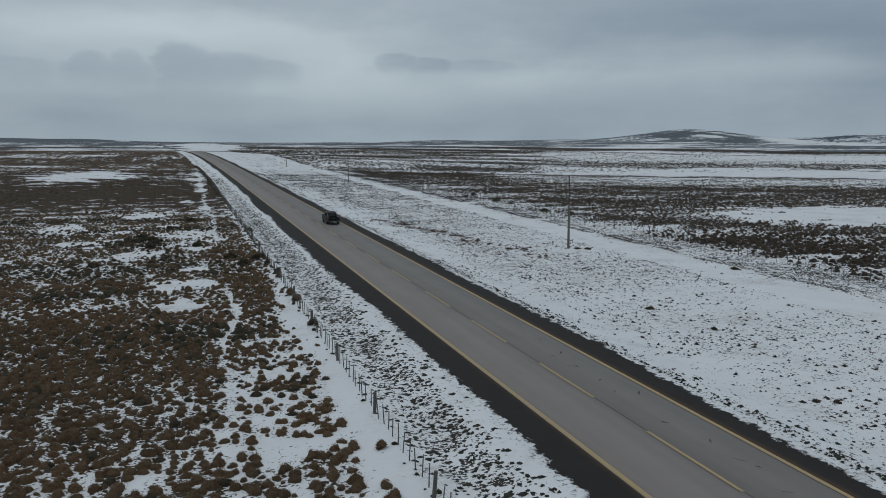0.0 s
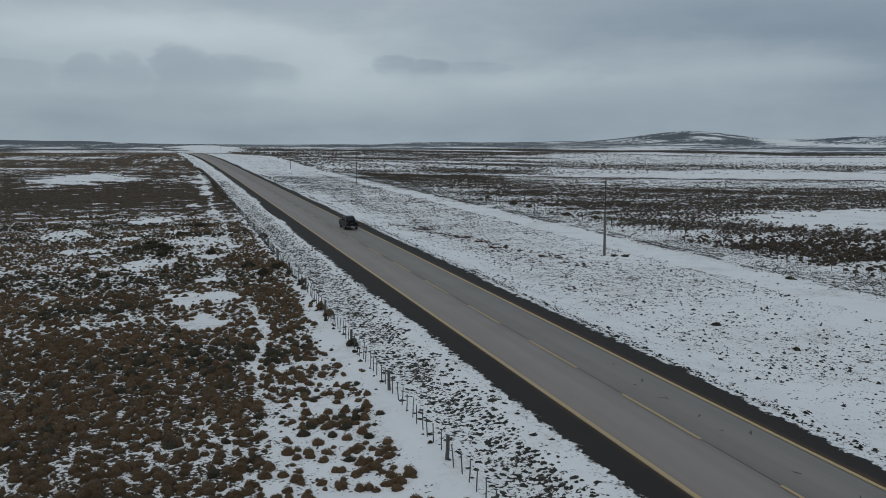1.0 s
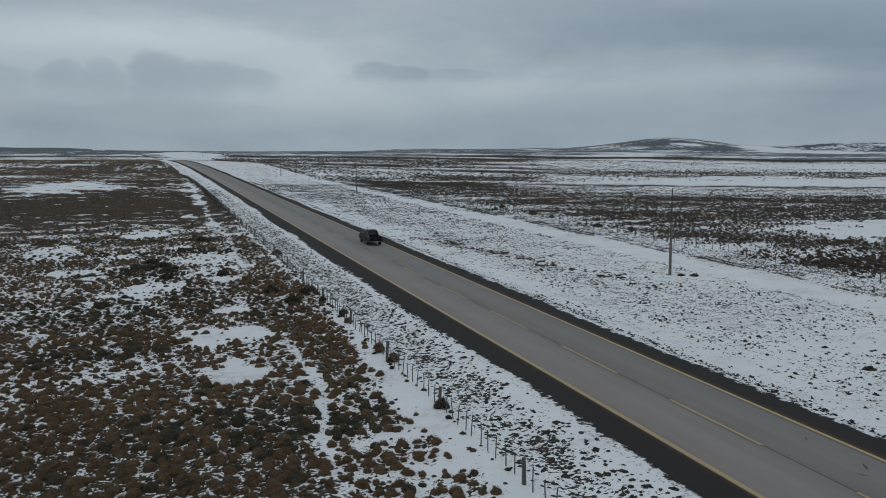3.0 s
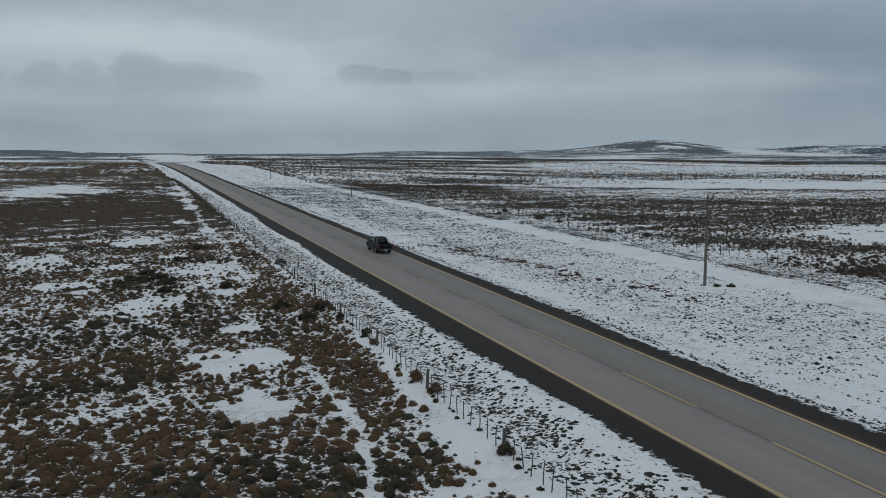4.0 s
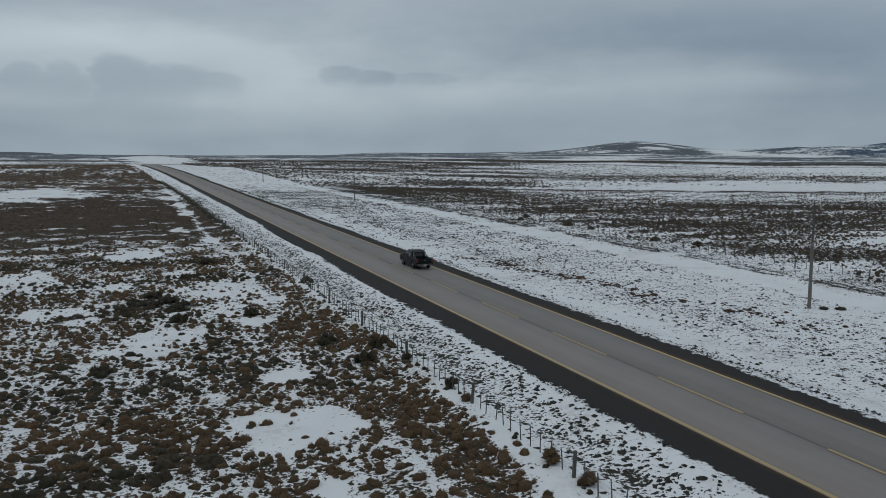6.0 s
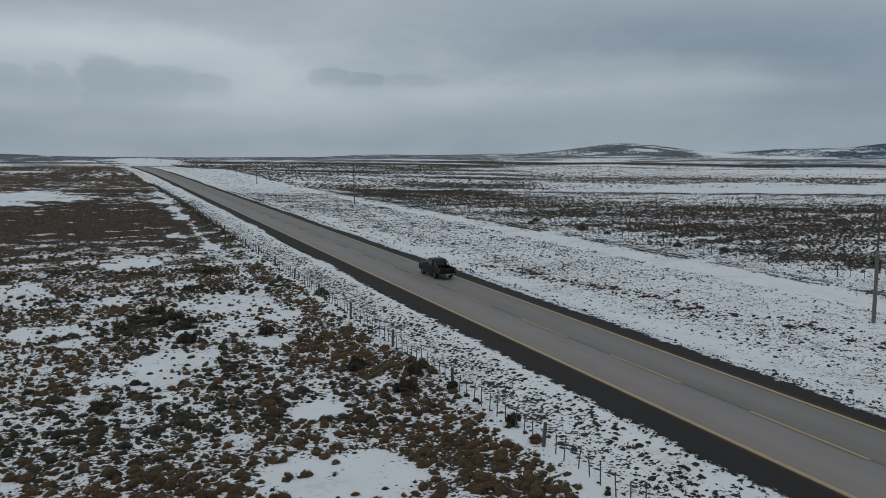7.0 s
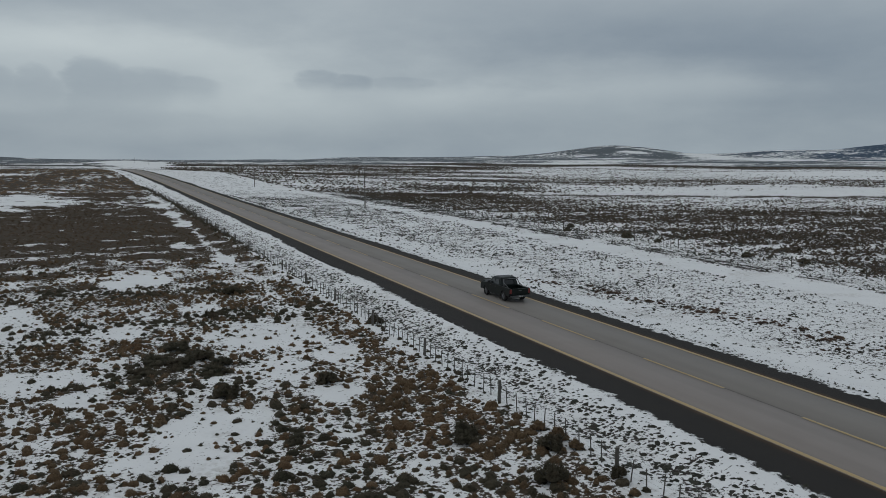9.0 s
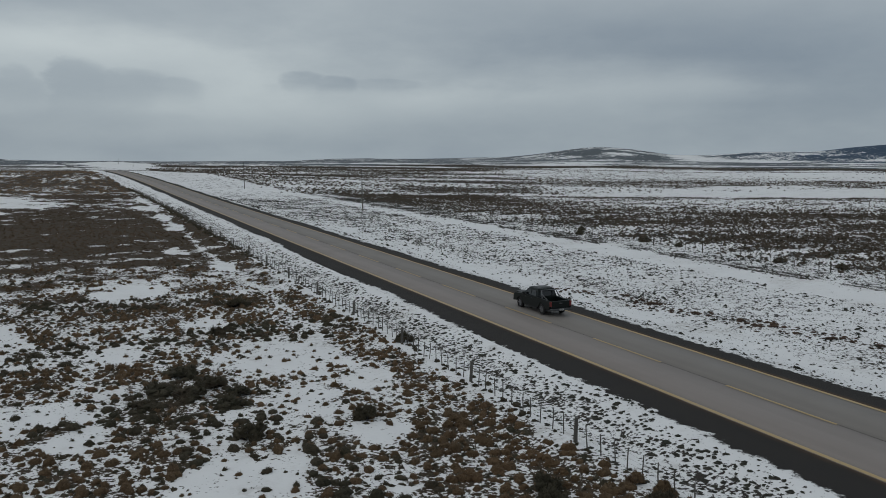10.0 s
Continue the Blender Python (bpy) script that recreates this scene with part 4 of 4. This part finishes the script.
def shrub(name, material, tips, label, blades, seed):
    """A single shrub of radius 1: woody stems under a ragged crown."""
    r = random.Random(seed)
    root = tagged(new(name), label, "shrub")
    vs, fs, ws, base = [], [], [], 0
    for k in range(8):
        v, f, wh = clump(r, 7, 3, blades // 4, lift=0.95, spread_out=1.50, width=0.055, ragged=0.35, core=0.86)
        a, rad, sc = k * 0.95 + r.uniform(-.3, .3), (0.0 if k == 0 else r.uniform(0.35, 0.68)), r.uniform(0.36, 0.58)
        vs.append(v * np.array([sc, sc, sc * r.uniform(0.9, 1.3)]) + np.array([rad * math.cos(a), rad * math.sin(a), (0.62 if k == 0 else r.uniform(0.1, 0.5)) - 0.05]))
        fs.append(f + base)
        ws.append(wh)
        base += len(v)
    ob = new("crown", mesh_from("crown", np.concatenate(vs), np.concatenate(fs), material, True, tips, np.concatenate(ws)))
    ob.parent = root
    bm = bmesh.new()
    for _ in range(7):
        a = r.uniform(0, 6.28)
        rod((0.15 * math.cos(a), 0.15 * math.sin(a), -0.1), (0.8 * math.cos(a), 0.8 * math.sin(a), 0.75), 0.035, 0.012, 5, bm)
    part("stems", bm, M_POST, root)
    return root


def place_shrubs(kind, spots):
    for i, (px, py, r, h) in enumerate(spots):
        m = Matrix.Translation((px, py, float(land(px, py)) - 0.02)) @ Matrix.Rotation(i * 2.4, 4, "Z")
        ob = kind if i == 0 else copy_thing(kind, m)
        ob.matrix_basis = m @ Matrix.Diagonal((r * 0.75, r * 0.75, h * 0.75, 1))


dark_shrub = shrub("shrub", M_SHRUB, M_TWIG, "dark rounded evergreen shrub growing by the fence and field", 480, 3)
place_shrubs(dark_shrub, [(8.26, 73.5, 0.5, 0.75), (5.0, 85.7, 0.75, 0.85), (5.75, 80.2, 0.85, 0.9), (-3.1, 94.7, 0.9, 0.8), (-1.1, 114.7, 0.8, 0.75), (1.8, 95.1, 0.8, 0.8), (8.5, 107.3, 0.8, 0.8),
                          (4.6, 84.9, 0.7, 0.7), (-4.6, 101.6, 1.2, 0.65), (-5.6, 103.0, 1.3, 0.6), (-3.4, 103.0, 1.1, 0.7), (-4.4, 105.2, 1.2, 0.6), (-6.6, 101.0, 1.0, 0.5), (-2.4, 101.2, 0.9, 0.55), (-3.0, 99.6, 1.0, 0.6), (1.6, 123.6, 1.3, 0.8), (7.2, 82.6, 0.7, 0.7), (-7.9, 82.2, 0.8, 0.7), (8.0, 79.4, 0.45, 0.55), (8.2, 52.5, 0.5, 0.6)])
brown_shrub = shrub("grass_clump", M_TUSSOCK, M_STRAW, "large brown grass clump at the foot of the fence", 300, 4)
place_shrubs(brown_shrub, [(8.1, 63.2, 0.62, 0.7), (8.3, 60.9, 0.6, 0.6), (7.9, 83.3, 0.6, 0.6), (8.0, 82.2, 0.45, 0.5), (7.4, 30.4, 0.4, 0.4), (8.1, 71.2, 0.5, 0.4), (7.7, 84.5, 0.5, 0.5)])
plain_shrub = shrub("heath_shrub", M_SHRUB, M_TWIG, "dark low heath shrub standing alone in snow", 240, 6)
place_shrubs(plain_shrub, [(57.9, 162.3, 0.9, 0.8), (60.2, 150.1, 1.3, 1.1), (61.9, 121, 1.0, 0.8), (60.0, 127.2, 1.1, 0.8), (61.5, 167, 0.9, 0.9), (44.8, 83.2, 0.6, 0.35), (43.8, 83.8, 0.5, 0.3), (34.1, 45.2, 0.32, 0.3),
                           (33.6, 52.3, 0.55, 0.3), (51.9, 66.1, 0.6, 0.35), (60.7, 144.2, 0.8, 0.7), (29.6, 31.0, 0.3, 0.22)])
red_shrub = shrub("dry_heath_clump", M_RED, M_STRAW, "reddish-brown dry heath clump lying in snow", 240, 8)
place_shrubs(red_shrub, [(33.0, 105.4, 0.50, 0.28), (34.1, 103.5, 0.43, 0.24), (31.0, 112.6, 0.56, 0.28), (32.1, 109.0, 0.43, 0.24), (35.0, 93.4, 0.56, 0.24), (33.3, 102.8, 0.50, 0.24), (35.9, 85.4, 0.50, 0.20), (30.5, 30.6, 0.26, 0.26), (32.5, 31.8, 0.15, 0.16), (35.3, 90.0, 0.50, 0.20)])


# ---- fences ----
def fence(px, y_first, span, count, between, post_r, post_h, stick_h, label, wires):
    root = tagged(new("fence"), label, "fence")
    meshes = []
    for _ in range(3):
        bm = rod((0, 0, -0.3), (random.uniform(-.03, .03), random.uniform(-.03, .03), post_h), post_r, post_r * 0.85, 8, wob=0.012, cuts=4)
        meshes.append(bm)
    posts = []
    for bm in meshes:
        me = bpy.data.meshes.new("post")
        bm.to_mesh(me)
        bm.free()
        me.materials.append(M_POST)
        posts.append(me)
    sticks = []
    for _ in range(4):
        bm = rod((0, 0, 0.02), (random.uniform(-.05, .05), random.uniform(-.05, .05), stick_h * random.uniform(0.93, 1.05)), 0.026, 0.022, 5, wob=0.012, cuts=2)
        me = bpy.data.meshes.new("stick")
        bm.to_mesh(me)
        bm.free()
        me.materials.append(M_POST)
        sticks.append(me)
    tops = []
    for k in range(count):
        y0 = y_first + span * k
        for j in range(between + 1):
            yy = y0 + span * j / (between + 1) + (random.uniform(-.09, .09) if j else 0)
            if k == count - 1 and j:
                break
            xx = px + float(road_x(yy)) - 18.07 + random.uniform(-.04, .04)
            ob = new("stick" if j else "post", random.choice(sticks if j else posts))
            ob.parent = root
            ob.matrix_basis = Matrix.Translation((xx, yy, float(land(xx, yy)))) @ Euler((random.uniform(-.06, .06), random.uniform(-.06, .06), random.uniform(0, 6))).to_matrix().to_4x4()
            if not j:
                tops.append((xx, yy, float(land(xx, yy))))
    for w in range(wires):
        h = 0.18 + (post_h - 0.28) * w / max(1, wires - 1)
        bm = bmesh.new()
        for a, b in zip(tops, tops[1:]):
            rod((a[0], a[1], a[2] + h), (b[0], b[1], b[2] + h), 0.0025, 0.0025, 3, bm)
        part("wire", bm, M_WIRE, root, "thin fence wire")
    return root


fence(8.1, 16.4, 9.04, 34, 10, 0.085, 0.98, 0.88, "wire stock fence on weathered wooden posts along the verge", 5)
fence(59.0, 38.5, 9.04, 30, 5, 0.065, 1.15, 1.0, "wire stock fence on thin posts across the plain", 4)


# ---- utility poles ----
def pole(px, py, h, lean_x, label):
    root = tagged(new("utility_pole"), label, "utility pole", "roadside poles")
    part("shaft", rod((0, 0, -0.4), (0, 0, h * 0.62), 0.145, 0.115, 12, cuts=4), M_POLE, root)
    part("top_mast", rod((0, 0, h * 0.60), (0, 0, h), 0.085, 0.07, 10, cuts=2), M_POST, root, "thinner dark upper mast")
    bm = rod((0, 0, h * 0.595), (0, 0, h * 0.625), 0.13, 0.13, 12)
    part("collar", bm, M_WIRE, root)
    bm = rod((0, 0, h), (0, 0, h + 0.1), 0.03, 0.03, 8)
    part("insulator", rod((0, 0, h + 0.08), (0, 0, h + 0.2), 0.05, 0.035, 8, bm), M_POST, root)
    root.matrix_basis = Matrix.Translation((px, py, float(land(px, py)))) @ Euler((0, lean_x, 0)).to_matrix().to_4x4()
    return root


POLE_LABEL = "weathered grey utility pole standing in snowy ground"
pole(43.0, 84.5, 8.25, -0.015, POLE_LABEL)
pole(44.6, 220.5, 8.3, -0.02, POLE_LABEL)
pole(41.0, 326.0, 8.3, -0.02, POLE_LABEL)
pole(42.5, 860.0, 5.2, 0.0, POLE_LABEL)
pole(35.0, 960.0, 5.2, 0.0, POLE_LABEL)


def small_sign(px, py):
    """A small white kilometre board on a short post."""
    root = tagged(new("road_sign"), "small white road sign on a thin post by the verge", "road sign")
    part("post", rod((0, 0, -0.2), (0, 0, 1.3), 0.04, 0.04, 8), M_POST, root)
    part("board", box(-0.30, 0.30, -0.03, -0.0, 0.85, 1.35, 0.01), plain("white_board", (0.6, 0.6, 0.58), 0.5), root, "plain white board")
    root.matrix_basis = Matrix.Translation((px, py, float(land(px, py))))


small_sign(float(road_x(452)) - 6.6, 452.0)


# ---- the pickup truck ----
M_BODY = plain("dark_green_car_paint", (0.0045, 0.0085, 0.0078), 0.42, 0.0, Coat_Weight=0.04, Specular_IOR_Level=0.28)
M_GLASS = plain("tinted_glass", (0.010, 0.012, 0.014), 0.08)
M_TYRE = plain("tyre_rubber", (0.018, 0.018, 0.018), 0.85)
M_RIM = plain("grey_alloy", (0.22, 0.22, 0.23), 0.4, 0.8)
M_CHROME = plain("dull_chrome", (0.14, 0.145, 0.15), 0.45, 1.0)
M_RED_LAMP = plain("red_lamp_plastic", (0.19, 0.026, 0.024), 0.3)
M_CLEAR = plain("clear_lamp_plastic", (0.55, 0.56, 0.58), 0.15)
M_BLACK = plain("black_plastic", (0.02, 0.02, 0.021), 0.6)
M_PLATE = plain("plate_white", (0.62, 0.62, 0.60), 0.5)


def side_panel(profile, x0, x1, bevel=0.03):
    """A solid from an outline in the y-z plane, drawn out across x."""
    bm = bmesh.new()
    a = [bm.verts.new((x0, y, z)) for y, z in profile]
    b = [bm.verts.new((x1, y, z)) for y, z in profile]
    n = len(profile)
    bm.faces.new(a), bm.faces.new(b[::-1])
    for i in range(n):
        bm.faces.new((a[i], b[i], b[(i + 1) % n], a[(i + 1) % n]))
    if bevel:
        bmesh.ops.recalc_face_normals(bm, faces=bm.faces)
        bmesh.ops.bevel(bm, geom=list(bm.edges), offset=bevel, segments=2, profile=0.6, affect="EDGES")
    return bm


def arch(yc, z, r, a0, a1, n=8):
    return [(yc + r * math.cos(radians(a0 + (a1 - a0) * i / n)), z + r * math.sin(radians(a0 + (a1 - a0) * i / n))) for i in range(n + 1)]


def pickup():
    """A crew-cab pickup, its tail at y = 0 and its nose at y = 5.3."""
    root = tagged(new("pickup_truck"), "dark green crew-cab pickup truck on the road, seen from behind", "pickup truck")
    W = 0.92
    rear, front = 1.15, 4.30
    outline = [(0.12, 0.52), (0.70, 0.48)] + arch(rear, 0.40, 0.45, 170, 10)[0:] + [(1.75, 0.40), (3.70, 0.40)] + arch(front, 0.40, 0.45, 170, 10) + [
        (5.22, 0.45), (5.30, 0.62), (5.27, 0.90), (5.10, 1.05), (3.95, 1.14), (3.80, 1.15), (1.95, 1.16), (0.06, 1.14), (0.04, 0.80)]
    # flanks, floor and nose
    for s in (-1, 1):
        x0, x1 = sorted((s * W, s * (W - 0.16)))
        part("flank", side_panel(outline, x0, x1, 0.025), M_BODY, root)
    part("floor_pan", box(-W + 0.14, W - 0.14, 0.12, 5.1, 0.42, 0.62, 0.02), M_BLACK, root)
    part("bonnet", box(-W + 0.10, W - 0.10, 3.72, 5.24, 0.62, 1.16, 0.07, top=(0.03, 0.03, 0.0, 0.12)), M_BODY, root)
    part("grille", box(-0.55, 0.55, 5.22, 5.31, 0.66, 0.94, 0.02), M_BLACK, root)
    part("cab_floor", box(-W + 0.10, W - 0.10, 1.84, 3.9, 0.55, 1.14, 0.02), M_BODY, root)
    part("load_bed", box(-W + 0.14, W - 0.14, 0.08, 1.84, 0.62, 0.70, 0.01), M_BLACK, root, "black ribbed bed floor")
    part("tailgate", box(-0.74, 0.74, 0.0, 0.09, 0.62, 1.13, 0.025), M_BODY, root)
    part("tailgate_handle", box(-0.13, 0.13, -0.02, 0.012, 0.93, 1.0, 0.012), M_CHROME, root)
    # greenhouse
    cab = part("cab", box(-0.83, 0.83, 1.84, 4.05, 1.12, 1.76, 0.06, top=(0.14, 0.14, 0.16, 0.82), seg=3), M_BODY, root)
    part("rear_window", box(-0.60, 0.60, 1.835, 1.86, 1.22, 1.60, 0.0), M_GLASS, cab).matrix_basis = Matrix.Translation((0, 0.02, 0)) @ Matrix.Translation((0, 1.84, 1.22)) @ Matrix.Rotation(-0.23, 4, "X") @ Matrix.Translation((0, -1.84, -1.22))
    part("windscreen", box(-0.66, 0.66, 3.86, 3.885, 1.18, 1.88, 0.0), M_GLASS, cab).matrix_basis = Matrix.Translation((0, 0.01, 0)) @ Matrix.Translation((0, 3.98, 1.18)) @ Matrix.Rotation(0.905, 4, "X") @ Matrix.Translation((0, -3.87, -1.18))
    for s in (-1, 1):
        for y0, y1, c0, c1 in ((2.05, 2.78, 0.12, 0.0), (2.86, 3.72, 0.0, 0.50)):
            w = part("side_window", box(-0.012, 0.012, y0, y1, 0.0, 0.42, 0.0, top=(0, 0, c0, c1)), M_GLASS, cab)
            w.matrix_basis = Matrix.Translation((s * 0.822, 0, 1.19)) @ Matrix.Rotation(-s * 0.21, 4, "Y")
        part("mirror", box(s * 1.0 - 0.1, s * 1.0 + 0.1, 3.55, 3.67, 1.16, 1.34, 0.03), M_BLACK, root)
        part("tail_lamp", box(s * 0.83 - 0.085, s * 0.83 + 0.085, -0.012, 0.07, 0.74, 1.10, 0.02), M_RED_LAMP, root, "red tail lamp")
        part("headlamp", box(s * 0.74 - 0.17, s * 0.74 + 0.17, 5.16, 5.285, 0.74, 0.94, 0.03), M_CLEAR, root, "clear headlamp")
        for y0 in (2.62, 3.5):
            part("door_handle", box(s * 0.925 - 0.012, s * 0.925 + 0.012, y0 - 0.16, y0, 0.98, 1.02, 0.008), M_CHROME, root)
        part("running_board", box(s * 0.86 - 0.08, s * 0.86 + 0.08, 1.8, 3.65, 0.34, 0.40, 0.015), M_BLACK, root)
    part("roof", box(-0.66, 0.66, 2.08, 3.18, 1.752, 1.80, 0.02, top=(0.1, 0.1, 0.1, 0.1)), M_BODY, root)
    # roll bar over the bed
    bm = bmesh.new()
    for s in (-1, 1):
        rod((s * 0.76, 1.30, 1.12), (s * 0.62, 1.66, 1.68), 0.04, 0.04, 8, bm)
        rod((s * 0.70, 0.70, 1.13), (s * 0.68, 1.46, 1.40), 0.03, 0.03, 8, bm)
    rod((-0.63, 1.66, 1.68), (0.63, 1.66, 1.68), 0.04, 0.04, 8, bm)
    part("roll_bar", bm, M_CHROME, root, "bright metal roll bar")
    bumper = part("rear_bumper", box(-0.86, 0.86, -0.14, 0.12, 0.44, 0.60, 0.03), M_CHROME, root, "dull metal step bumper")
    plate = part("number_plate", box(-0.18, 0.18, -0.158, -0.142, 0.46, 0.58, 0.004), M_PLATE, bumper, "pale plate with plain dark bars")
    part("front_bumper", box(-0.88, 0.88, 5.16, 5.40, 0.42, 0.64, 0.05), M_BODY, root)
    bm = bmesh.new()
    for i in range(5):
        box(-0.14 + i * 0.058, -0.10 + i * 0.058, -0.162, -0.159, 0.495, 0.545, 0.0, bm)
    part("plate_bars", bm, M_BLACK, bumper)
    # wheels
    for yc in (rear, front):
        for s in (-1, 1):
            bm = bmesh.new()
            prof = ((0.24, -0.12), (0.36, -0.125), (0.385, -0.09), (0.39, 0.0), (0.385, 0.09), (0.36, 0.125), (0.24, 0.12))
            n = 24
            rings = [[bm.verts.new((w, r * math.cos(6.2832 * i / n), r * math.sin(6.2832 * i / n))) for i in range(n)] for r, w in prof]
            for a, b in zip(rings, rings[1:]):
                for i in range(n):
                    bm.faces.new((a[i], a[(i + 1) % n], b[(i + 1) % n], b[i]))
            wheel = part("wheel", bm, M_TYRE, root)
            wheel.matrix_basis = Matrix.Translation((s * 0.80, yc, 0.39))
            bm = rod((-0.09, 0, 0), (0.09, 0, 0), 0.235, 0.235, 20)
            for k in range(6):
                a = k * 1.0472
                rod((s * 0.10, 0.04 * math.cos(a), 0.04 * math.sin(a)), (s * 0.095, 0.22 * math.cos(a), 0.22 * math.sin(a)), 0.03, 0.025, 6, bm)
            part("rim", bm, M_RIM, wheel)
    part("axle", rod((-0.75, rear, 0.39), (0.75, rear, 0.39), 0.05, 0.05, 8), M_BLACK, root)
    return root


truck = pickup()
truck.matrix_basis = Matrix.Translation((19.80, 108.0, 0.045)) @ Matrix.Diagonal((0.91, 0.91, 0.91, 1))
